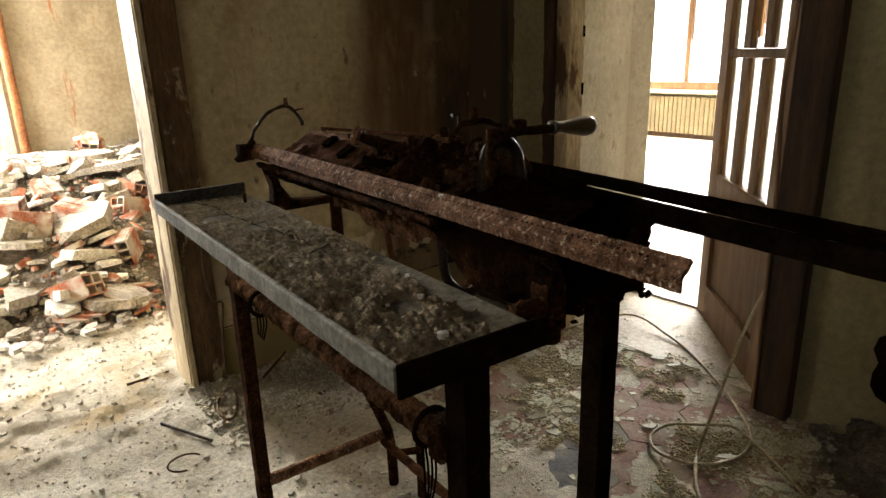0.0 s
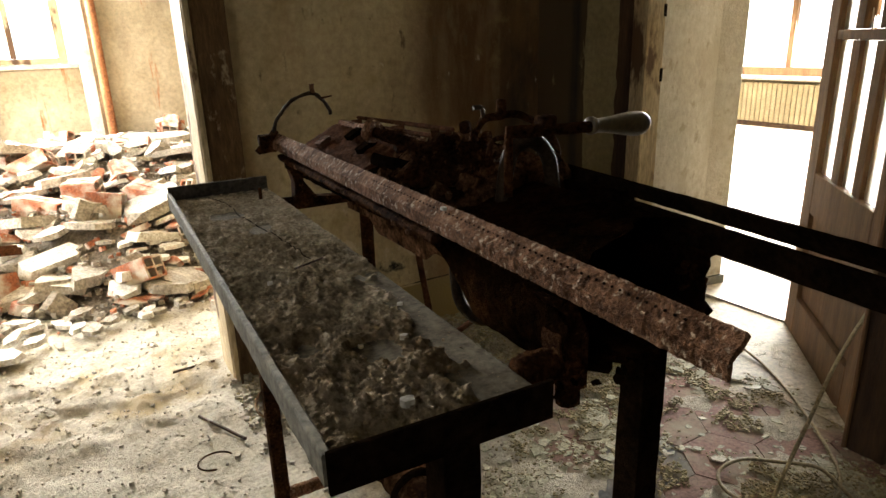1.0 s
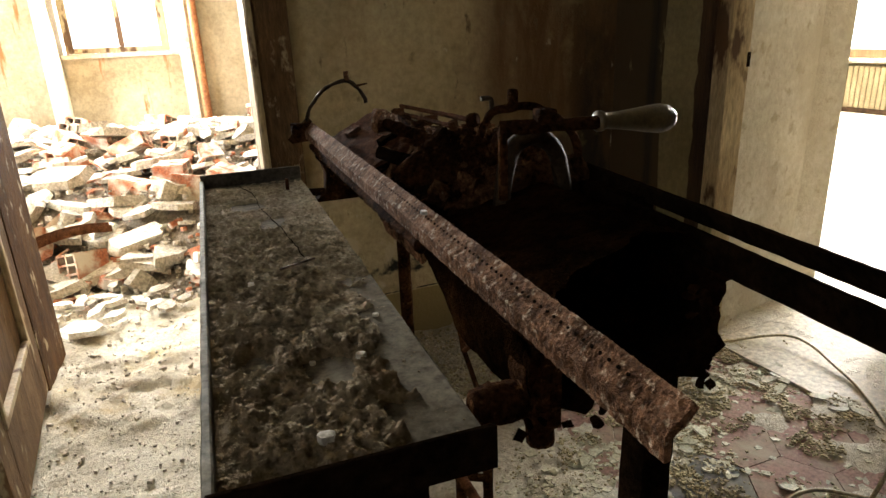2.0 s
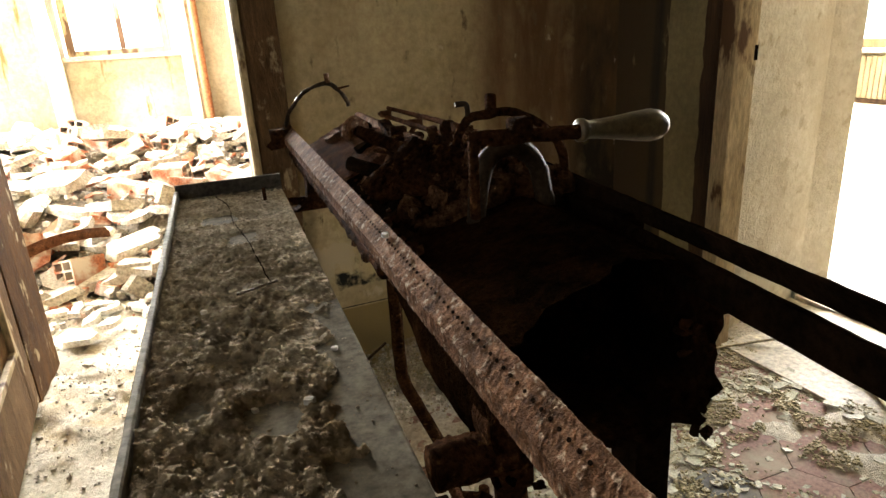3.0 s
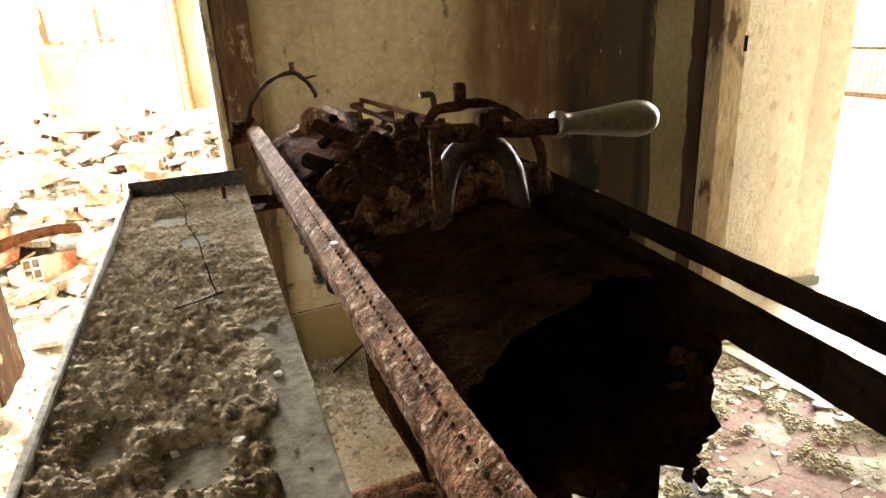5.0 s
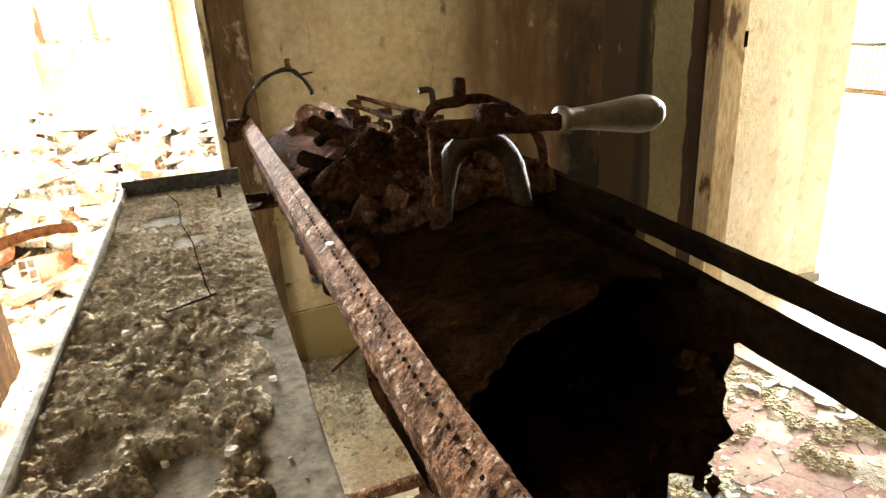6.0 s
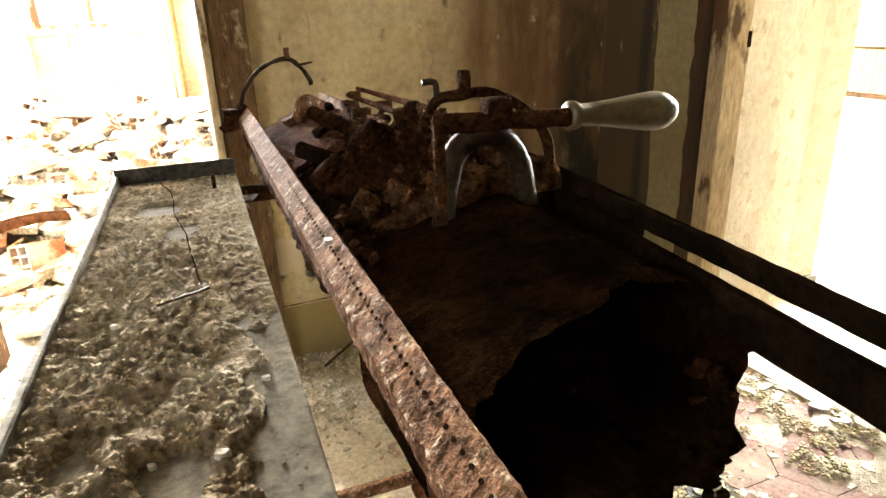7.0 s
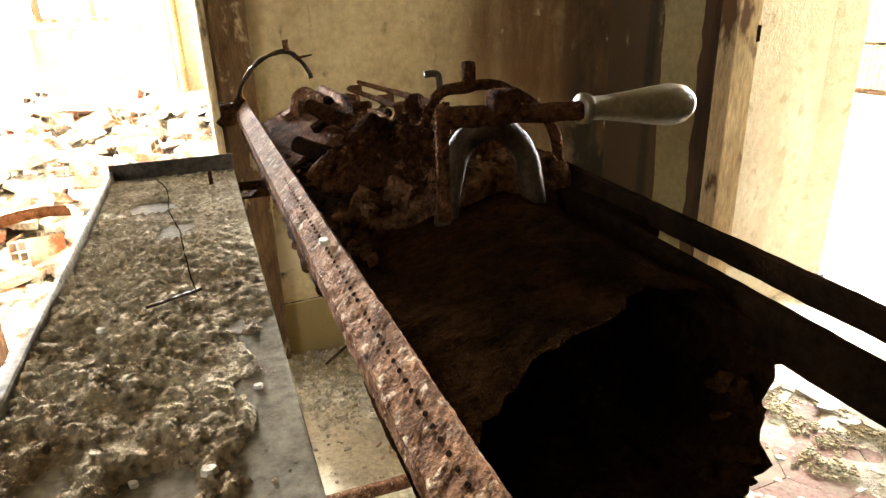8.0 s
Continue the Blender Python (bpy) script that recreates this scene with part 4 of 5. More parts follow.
part("hook_prong", tube(bmesh.new(), straight((0.534, 1.124, 0.931), (0.553, 1.122, 0.934), 4), [0.0022, 0.002, 0.0018, 0.0015, 0.001], 6), DARK_RUST, hw)

# far end of the bed: slanted red plate, slotted bar
bm = bmesh.new()
q = [(0.468, 0.847), (0.549, 0.8885), (0.560, 0.892), (0.572, 0.888), (0.575, 0.874), (0.50, 0.846)]
fine = []
for (xa, za), (xb, zb) in zip(q, q[1:] + q[:1]):
    fine += [(xa + (xb - xa) * k / 8, za + (zb - za) * k / 8) for k in range(8)]
fine = fine[:1] + [(0.468 + 0.081 * k / 36, 0.847 + 0.0415 * k / 36) for k in range(1, 36)] + fine[8:]
sweep_y(bm, fine, np.linspace(0.845, 1.105, 120))
corroded(bm, 0.0017, 150, 2)
corroded(bm, 0.0008, 420, 9)
part("end_plate", bm, RED_RUST, mach, "red rusted slanted cover plate")
bm = sweep_y(bmesh.new(), [(0.549, 0.8885), (0.553, 0.8955), (0.560, 0.8955), (0.562, 0.888)], np.linspace(0.80, 1.095, 80))
part("ridge_bar", corroded(bm, 0.0007, 130), RUST, mach, "worn grey ridge bar")
for y, x, sx in ((0.905, 0.520, 0.030), (0.985, 0.535, 0.026), (1.045, 0.505, 0.022)):
    bm = boxed(-sx / 2, sx / 2, -0.008, 0.008, -0.005, 0.006)
    bmesh.ops.subdivide_edges(bm, edges=bm.edges[:], cuts=5, use_grid_fill=True)
    corroded(bm, 0.0012, 160, y)
    bmesh.ops.transform(bm, matrix=pose(x, y, 0.849 + (x - 0.468) * 0.51, 0, -27, 8), verts=bm.verts)
    part("lock_piece", bm, BLACK_IRON_SHADE if y < 1 else RUST, mach)
for x0, z0 in ((0.597, 0.8835), (0.614, 0.8925)):
    bm = bmesh.new()
    ends = [((x0, 0.82, z0 + 0.008), (x0 + 0.030, 1.235, z0 - 0.012))]
    for a, b in ends:
        tube(bm, straight(a, b, 40), 0.0036, 6, rough=0.0008)
    part("slotted_bar", bm, RED_RUST, mach)
for k in (0.03, 0.45, 0.97):
    y = 0.82 + 0.415 * k
    part("bar_tie", boxed(0.597 + 0.030 * k, 0.6155 + 0.030 * k, y - 0.006, y + 0.006, 0.886 - 0.020 * k, 0.897 - 0.020 * k, bevel=0.001), RED_RUST, mach)
    part("bar_foot", tube(bmesh.new(), straight((0.606 + 0.03 * k, y, 0.888 - 0.02 * k), (0.600, min(y, 1.06), 0.855), 5), 0.004, 6, rough=0.0008), RED_RUST, mach)

# knob and rods
kn = part("knob", tube(bmesh.new(), [(0.4795, 0.799, 0.9145), (0.4805, 0.797, 0.9140), (0.4845, 0.789, 0.9125)], [0.0135, 0.0150, 0.0142], 18, rough=0.001), RUST, mach, "rusted round knob")
part("knob_shaft", tube(bmesh.new(), straight((0.4845, 0.789, 0.9125), (0.530, 0.700, 0.893), 14), 0.0068, 10, rough=0.002), DARK_RUST, kn, smooth=True)
part("pin", tube(bmesh.new(), straight((0.464, 0.752, 0.887), (0.500, 0.695, 0.876), 8), 0.0072, 12, rough=0.001), BLACK_IRON_SHADE, mach)
part("pin", tube(bmesh.new(), straight((0.555, 0.93, 0.88), (0.575, 0.85, 0.89), 8), 0.005, 8, rough=0.001), DARK_RUST, mach)

# carriage: corroded casting with plates, cams and springs
r = random.Random(21)
bm = bmesh.new()
f = [(0.455, 0.880), (0.464, 0.868), (0.560, 0.868), (0.572, 0.896), (0.530, 0.912), (0.503, 0.921)]
lo_ = [bm.verts.new((x, 0.664 - (x - 0.52) * 0.1, z)) for x, z in f]
hi_ = [bm.verts.new((x, 0.655 - (x - 0.52) * 0.1, z)) for x, z in f]
for k in range(6):
    bm.faces.new((lo_[k], lo_[(k + 1) % 6], hi_[(k + 1) % 6], hi_[k]))
bm.faces.new(lo_[::-1])
bm.faces.new(hi_)
bmesh.ops.recalc_face_normals(bm, faces=bm.faces)
bmesh.ops.triangulate(bm, faces=bm.faces[:])
bmesh.ops.subdivide_edges(bm, edges=bm.edges[:], cuts=9, use_grid_fill=True)
corroded(bm, 0.0030, 70, 6)
corroded(bm, 0.0022, 190, 2)
part("cam_plate", bm, DARK_RUST, mach, "dark upright cam plate with an eaten edge")


def carriage_height(x, y):
    knots = ((0.468, 0.842), (0.49, 0.856), (0.52, 0.872), (0.555, 0.887), (0.60, 0.891), (0.635, 0.872))
    z = knots[-1][1]
    for (xa, za), (xb, zb) in zip(knots, knots[1:]):
        if xa <= x <= xb:
            z = za + (zb - za) * (x - xa) / (xb - xa)
            break
    lump = 0.010 + 0.011 * fbm(x, y, 34, 5, 2.0) + 0.004 * noise.noise(Vector((x * 150, y * 150, 4.0))) + 0.0016 * noise.noise(Vector((x * 400, y * 400, 1.0)))
    pit = 0.030 * max(0.0, noise.noise(Vector((x * 40, y * 40, 9.0))) - 0.10)
    edge = ease(0.57, 0.60, y) * ease(0.855, 0.80, y + 0.03 * noise.noise(Vector((x * 60, 1.0, 0)))) * ease(0.466, 0.485, x)
    z -= 0.014 * ease(0.61, 0.64, y) * ease(0.79, 0.76, y) * ease(0.59, 0.57, x)
    return z - 0.018 + (0.012 + lump - pit) * edge - 0.02 * (1 - edge)


xs, ys = np.arange(0.466, 0.636, 0.0020), np.arange(0.565, 0.862, 0.0020)
vs = [(x, y, carriage_height(x, y)) for y in ys for x in xs]
n = len(xs)
me = bpy.data.meshes.new("carriage")
me.from_pydata(vs, [], [(j * n + i, j * n + i + 1, (j + 1) * n + i + 1, (j + 1) * n + i) for j in range(len(ys) - 1) for i in range(n - 1)])
me.materials.append(CRUMBLE)
ob = new("carriage", me)
ob.parent = mach
ob.location = -mach.location
tagged(ob, "carriage casting eaten away by scaling rust")
for x, y, z, sx, sy, sz, rot in ((0.516, 0.612, 0.872, 0.028, 0.024, 0.018, (10, 18, 25)), (0.487, 0.632, 0.862, 0.024, 0.018, 0.014, (30, -12, 65)), (0.478, 0.70, 0.872, 0.020, 0.030, 0.012, (0, -25, 10)), (0.500, 0.70, 0.872, 0.030, 0.012, 0.010, (0, -22, 40)), (0.553, 0.715, 0.897, 0.040, 0.010, 0.012, (20, -15, 60)),
                                  (0.585, 0.745, 0.903, 0.034, 0.014, 0.012, (-10, 12, 80)), (0.522, 0.79, 0.872, 0.045, 0.010, 0.011, (0, -28, 20)), (0.575, 0.69, 0.905, 0.028, 0.022, 0.008, (15, 10, 10)),
                                  (0.545, 0.845, 0.888, 0.050, 0.020, 0.008, (6, -20, 75)), (0.553, 0.92, 0.892, 0.060, 0.014, 0.009, (5, -8, 85))):
    bm = boxed(-sx / 2, sx / 2, -sy / 2, sy / 2, -sz / 2, sz / 2)
    bmesh.ops.subdivide_edges(bm, edges=bm.edges[:], cuts=6, use_grid_fill=True)
    corroded(bm, 0.0024, 90, x * 50)
    corroded(bm, 0.0012, 260, x * 30)
    bmesh.ops.transform(bm, matrix=pose(x, y, z, *rot), verts=bm.verts)
    part("cam_plate", bm, CRUMBLE if sx < 0.036 else DARK_RUST, mach)
for k in range(70):
    y = r.uniform(0.56, 0.96)
    x = 0.453 + 0.034 * r.random() ** 1.4
    s = r.uniform(0.003, 0.009)
    bm = chunk(700 + k, s, s * r.uniform(0.8, 1.7), s * r.uniform(0.5, 1.0), r.choice((5, 6, 7)))
    bmesh.ops.subdivide_edges(bm, edges=bm.edges[:], cuts=1, use_grid_fill=True)
    corroded(bm, 0.0016, 220, k)
    bmesh.ops.rotate(bm, verts=bm.verts, cent=(0, 0, 0), matrix=Euler((r.uniform(-0.6, 0.6), r.uniform(-0.6, 0.6), r.uniform(0, 3))).to_matrix())
    bmesh.ops.translate(bm, verts=bm.verts, vec=(x, y, 0.838 + (x - 0.45) * 0.37 + s * 0.15))
    part("rust_crumb", bm, r.choice((DARK_RUST, CRUMBLE, RED_RUST)), mach)
for k in range(26):
    y = r.uniform(0.60, 0.83)
    u = r.random()
    x = 0.475 + 0.145 * u
    z = 0.862 + 0.038 * math.sin(min(1.0, u * 1.25) * math.pi * 0.55)
    s = r.uniform(0.004, 0.011)
    bm = chunk(500 + k, s, s * r.uniform(0.7, 1.6), s * r.uniform(0.5, 1.2), r.choice((5, 6, 7)))
    bmesh.ops.rotate(bm, verts=bm.verts, cent=(0, 0, 0), matrix=Euler((r.uniform(-1, 1), r.uniform(-1, 1), r.uniform(0, 3))).to_matrix())
    bmesh.ops.translate(bm, verts=bm.verts, vec=(x, y, z))
    bmesh.ops.subdivide_edges(bm, edges=bm.edges[:], cuts=2, use_grid_fill=True)
    corroded(bm, 0.0022, 190, k)
    part("cam_piece", bm, r.choice((DARK_RUST, CRUMBLE, CRUMBLE, RUST)), mach)
for k in range(12):
    a = Vector((r.uniform(0.49, 0.60), r.uniform(0.62, 0.80), 0.878))
    mid = a + Vector((r.uniform(-0.012, 0.012), r.uniform(-0.012, 0.012), r.uniform(0.010, 0.022)))
    c = mid + Vector((r.uniform(-0.014, 0.014), r.uniform(-0.014, 0.014), r.uniform(-0.008, 0.006)))
    part("bent_spring", tube(bmesh.new(), smooth_path([a, mid, c], 5), 0.0022, 6, rough=0.001), DARK_RUST if k % 3 else RUST, mach)
for k in range(7):
    y = 0.62 + 0.028 * k
    x = r.uniform(0.545, 0.60)
    part("screw", tube(bmesh.new(), straight((x, y, 0.882), (x + r.uniform(-0.006, 0.006), y + r.uniform(-0.004, 0.004), 0.905 + r.uniform(-0.004, 0.008)), 4), [0.0045, 0.0045, 0.0045, 0.0065, 0.006], 8, rough=0.0008), DARK_RUST, mach)

# thread guide on top of the carriage
g1 = smooth_path([(0.538, 0.66, 0.888), (0.546, 0.66, 0.912), (0.556, 0.655, 0.932), (0.574, 0.65, 0.936), (0.598, 0.645, 0.936), (0.624, 0.636, 0.921), (0.640, 0.63, 0.897), (0.643, 0.63, 0.864)], 6)
guide = part("thread_guide", tube(bmesh.new(), g1, 0.0042, 8, rough=0.001), DARK_RUST, mach, smooth=True)
part("guide_stem", boxed(0.5725, 0.5815, 0.645, 0.655, 0.934, 0.9545, bevel=0.003), DARK_RUST, guide)
part("guide_hook", tube(bmesh.new(), smooth_path([(0.556, 0.655, 0.928), (0.556, 0.655, 0.942), (0.554, 0.656, 0.9465), (0.545, 0.657, 0.9465)], 4), 0.0026, 8), NICKEL, guide)
part("guide_knob", tube(bmesh.new(), straight((0.537, 0.672, 0.924), (0.545, 0.664, 0.926), 3), [0.006, 0.0075, 0.0075, 0.006], 10), DARK_RUST, guide)
g2 = smooth_path([(0.538, 0.62, 0.888), (0.537, 0.615, 0.905), (0.540, 0.61, 0.917), (0.552, 0.605, 0.920)], 5)
part("spring_wire", tube(bmesh.new(), g2, 0.0028, 8), DARK_RUST, mach, smooth=True)

# nickel bow under the handle
for y, dx in ((0.574, 0.004),):
    bow = smooth_path([(0.526, y, 0.860), (0.529, y, 0.885), (0.534, y, 0.905), (0.544, y, 0.916), (0.558, y, 0.9195), (0.572, y, 0.914), (0.583, y, 0.900), (0.589, y, 0.876), (0.592, y, 0.856)], 8)
    part("bow", tube(bmesh.new(), bow, 0.0080, 18, rough=0.0005), NICKEL, mach, "tarnished nickel-plated bow", smooth=True)
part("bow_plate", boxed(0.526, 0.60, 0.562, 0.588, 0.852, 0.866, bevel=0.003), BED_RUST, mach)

# crank with its handle
cr = part("crank_bar", tube(bmesh.new(), straight((0.512, 0.548, 0.934), (0.586, 0.5145, 0.936), 18), [0.0062] * 9 + [0.0055] * 10, 10, rough=0.0008), DARK_RUST, mach, smooth=True)
part("crank_nut", boxed(0.5375, 0.5535, 0.524, 0.540, 0.936, 0.949, bevel=0.003), DARK_RUST, cr)
part("crank_link", boxed(0.511, 0.518, 0.544, 0.551, 0.872, 0.933, bevel=0.002), DARK_RUST, cr)
a, b = Vector((0.584, 0.5155, 0.937)), Vector((0.671, 0.5265, 0.9315))
prof = [(0.0, 0.0075), (0.02, 0.0095), (0.06, 0.0092), (0.10, 0.0072), (0.25, 0.0080), (0.45, 0.0100), (0.65, 0.0124), (0.80, 0.0138), (0.90, 0.0126), (0.96, 0.0095), (0.99, 0.0055), (1.0, 0.001)]
part("handle", tube(bmesh.new(), [a.lerp(b, t) for t, _ in prof], [q * 0.92 for _, q in prof], 20), HANDLE_WOOD, cr, "pale pear-shaped wooden handle", smooth=True)

# linkage hanging below the bed
part("hanging_rod", tube(bmesh.new(), straight((0.60, 0.955, 0.830), (0.62, 0.905, 0.53), 18), 0.0055, 8, rough=0.001), RED_RUST, mach, smooth=True)
part("hanging_link", tube(bmesh.new(), straight((0.62, 0.905, 0.53), (0.58, 0.56, 0.79), 20), 0.0045, 8, rough=0.001), RED_RUST, mach, smooth=True)
part("hanging_link", tube(bmesh.new(), straight((0.62, 0.905, 0.53), (0.625, 0.86, 0.475), 6), 0.004, 8, rough=0.001), DARK_RUST, mach, smooth=True)
lever = smooth_path([(0.50, 0.63, 0.832), (0.496, 0.622, 0.79), (0.497, 0.615, 0.745), (0.512, 0.60, 0.724), (0.53, 0.59, 0.730), (0.545, 0.585, 0.77), (0.55, 0.585, 0.830)], 5)
part("lever_loop", tube(bmesh.new(), lever, 0.0065, 10), NICKEL, mach, smooth=True)

def scatter(name, count, spot, sizes, mat, label, category, seed, flat=0.18):
    """Many small crumbs as one piece of stuff."""
    r = random.Random(seed)
    vs, fs = [], []
    for _ in range(count):
        x, y, z = spot(r)
        s = sizes[0] + (sizes[1] - sizes[0]) * r.random() ** 2.2
        n = r.choice((4, 5, 6))
        m = pose(x, y, z + s * flat * 0.35, r.uniform(-14, 14), r.uniform(-14, 14), r.uniform(0, 360))
        base = len(vs)
        ph = [2 * math.pi * (k + r.uniform(-0.25, 0.25)) / n for k in range(n)]
        rad = [s * 0.5 * r.uniform(0.6, 1.15) for _ in range(n)]
        for q in (-1, 1):
            for a, d in zip(ph, rad):
                k2 = 1.0 if q < 0 else r.uniform(0.75, 1.0)
                vs.append(m @ Vector((d * k2 * math.cos(a), d * k2 * 0.8 * math.sin(a), q * s * flat * 0.5)))
        fs.append([base + k for k in range(n)][::-1])
        fs.append([base + n + k for k in range(n)])
        for k in range(n):
            fs.append((base + k, base + (k + 1) % n, base + n + (k + 1) % n, base + n + k))
    me = bpy.data.meshes.new(name)
    me.from_pydata([tuple(v) for v in vs], [], fs)
    me.materials.append(mat)
    return tagged(new(name, me), label, category, kind="stuff")


# ---- rubble room ----


def rubble_height(x, y):
    h = 0.27 * ease(2.85, 3.9, y + 0.25 * fbm(x, 0.0, 1.2, 2)) + 0.11 * ease(3.9, 5.6, y)
    return h * (1 + 0.25 * fbm(x, y, 1.6, 3)) + 0.03 * ease(2.95, 3.4, y) * fbm(x, y, 7, 4)


bm = bmesh.new()
xs, ys = np.arange(-3.15, 2.06, 0.045), np.arange(2.8, 6.19, 0.045)
grid = [[bm.verts.new((x, y, rubble_height(x, y) - 0.02)) for x in xs] for y in ys]
for j in range(len(ys) - 1):
    for i in range(len(xs) - 1):
        bm.faces.new((grid[j][i], grid[j][i + 1], grid[j + 1][i + 1], grid[j + 1][i]))
rubble.append(thing("rubble_heap", bm, EARTH, "heap of demolition earth and crumbled plaster", "rubble", kind="stuff", smooth=True))


def hollow_brick(seed, length=0.22, w=0.12, h=0.12, nx=2, nz=3):
    """A hollow clay block, open channels running through its broken ends."""
    r = random.Random(seed)
    bm = bmesh.new()
    t = 0.009
    xs = np.linspace(-w / 2, w / 2, nx + 1)
    zs = np.linspace(-h / 2, h / 2, nz + 1)
    y0, y1 = -length / 2, length / 2 * r.uniform(0.5, 1.0)

    def bx(a, b, c, d):
        j = r.uniform(-0.012, 0.012)
        box(bm, a, b, y0, y1 + j, c, d)
    for x in xs:
        bx(x - t / 2, x + t / 2, -h / 2, h / 2)
    for z in zs:
        for a, b in zip(xs, xs[1:]):
            bx(a + t / 2, b - t / 2, z - t / 2, z + t / 2)
    return bm


BRICKS = [mesh_of("hollow_brick", hollow_brick(k, 0.20 + 0.02 * (k % 3), 0.11, 0.13 if k % 2 else 0.09, 2, 3 if k % 2 else 2), CLAY) for k in range(5)]
SHARDS = [mesh_of("brick_shard", chunk(40 + k, 0.11 + 0.02 * (k % 4), 0.085, 0.03 + 0.012 * (k % 3), 5 + k % 3), CLAY) for k in range(7)]
SLABS = [mesh_of("plaster_slab", chunk(60 + k, 0.20 + 0.05 * (k % 4), 0.15 + 0.03 * (k % 3), 0.026 + 0.007 * (k % 4), 6 + k % 3), MORTAR if k % 3 else CHALK) for k in range(8)]
LUMPS = [mesh_of("mortar_lump", chunk(80 + k, 0.12 + 0.02 * (k % 3), 0.10, 0.075 + 0.015 * (k % 3), 7), MORTAR) for k in range(6)]


def place(name, me, x, y, lift, tilt, r, label, group):
    ob = new(name, me)
    z = rubble_height(x, y) - 0.01 if y > 2.8 else floor_height(x, y)
    z = max(z, floor_height(x, y) if 0.2 < y < 3.4 else 0.0)
    ob.matrix_world = pose(x, y, z + lift, r.uniform(-tilt, tilt), r.uniform(-tilt, tilt), r.uniform(0, 360))
    rubble.append(ob)
    return tagged(ob, label, "rubble", group)


r = random.Random(77)
n_made = 0
while n_made < 280:
    x = r.uniform(-1.9, 1.3)
    y = 2.95 + 3.0 * r.random() ** 1.25
    if x > 0.75 and y < 4.2:
        continue
    k = r.random()
    if k < 0.12:
        place("hollow_brick", r.choice(BRICKS), x, y, 0.035, 28, r, "broken hollow clay brick lying in the rubble", "rubble pieces")
    elif k < 0.30:
        place("brick_shard", r.choice(SHARDS), x, y, 0.018, 35, r, "orange clay brick shard on the rubble heap", "rubble pieces")
    elif k < 0.86:
        place("plaster_slab", r.choice(SLABS), x, y, 0.024, 15, r, "pale broken slab of plaster on the heap", "rubble pieces")
    else:
        place("mortar_lump", r.choice(LUMPS), x, y, 0.026, 40, r, "rough lump of mortar in the rubble", "rubble pieces")
    n_made += 1
TILES = [mesh_of("tile_shard", chunk(220 + k, 0.13 + 0.02 * (k % 5), 0.07 + 0.015 * (k % 3), 0.010 + 0.004 * (k % 2), 4 + k % 3), CLAY if k % 3 else PINK) for k in range(9)]
for k in range(110):
    x, y = r.uniform(-1.5, 0.9), 2.9 + 2.6 * r.random() ** 1.4
    if x > 0.6 and y < 4.2:
        continue
    place("tile_shard", r.choice(TILES), x, y, 0.045 if y > 3.3 else 0.012, 32 if y > 3.3 else 10, r, "thin flat shard of clay tile on the rubble", "rubble pieces")


def on_heap(q):
    x, y = q.uniform(-1.7, 1.0), 2.75 + 2.6 * q.random() ** 1.3
    z = max(rubble_height(x, y) - 0.005 if y > 2.8 else 0.0, floor_height(x, y) if y < 3.4 else 0.0)
    return x, y, z + (0.02 * q.random() if y > 3.3 else 0.0)


rubble.append(scatter("clay_crumbs", 700, on_heap, (0.012, 0.055), CLAY, "orange brick crumbs over the rubble", "debris", 41, 0.4))
rubble.append(scatter("mortar_crumbs", 1300, on_heap, (0.012, 0.06), MORTAR, "grey mortar crumbs over the rubble", "debris", 42, 0.4))
BIG = [mesh_of("broken_slab", chunk(160 + k, 0.42 + 0.07 * (k % 4), 0.26 + 0.03 * (k % 3), 0.045 + 0.01 * (k % 3), 6 + k % 3), MORTAR) for k in range(6)]
for x, y in ((-0.9, 3.75), (-0.45, 4.05), (0.05, 4.35), (0.45, 4.1), (-0.2, 4.9), (0.35, 5.0), (-0.8, 4.7), (0.75, 4.6), (-1.25, 4.3), (0.15, 5.5), (-0.5, 5.4), (-1.0, 5.3), (0.7, 5.4), (-0.15, 3.75), (0.42, 3.55), (-1.5, 3.9)):
    place("broken_slab", r.choice(BIG), x, y, 0.05, 16, r, "large pale broken slab lying across the rubble", "rubble pieces")
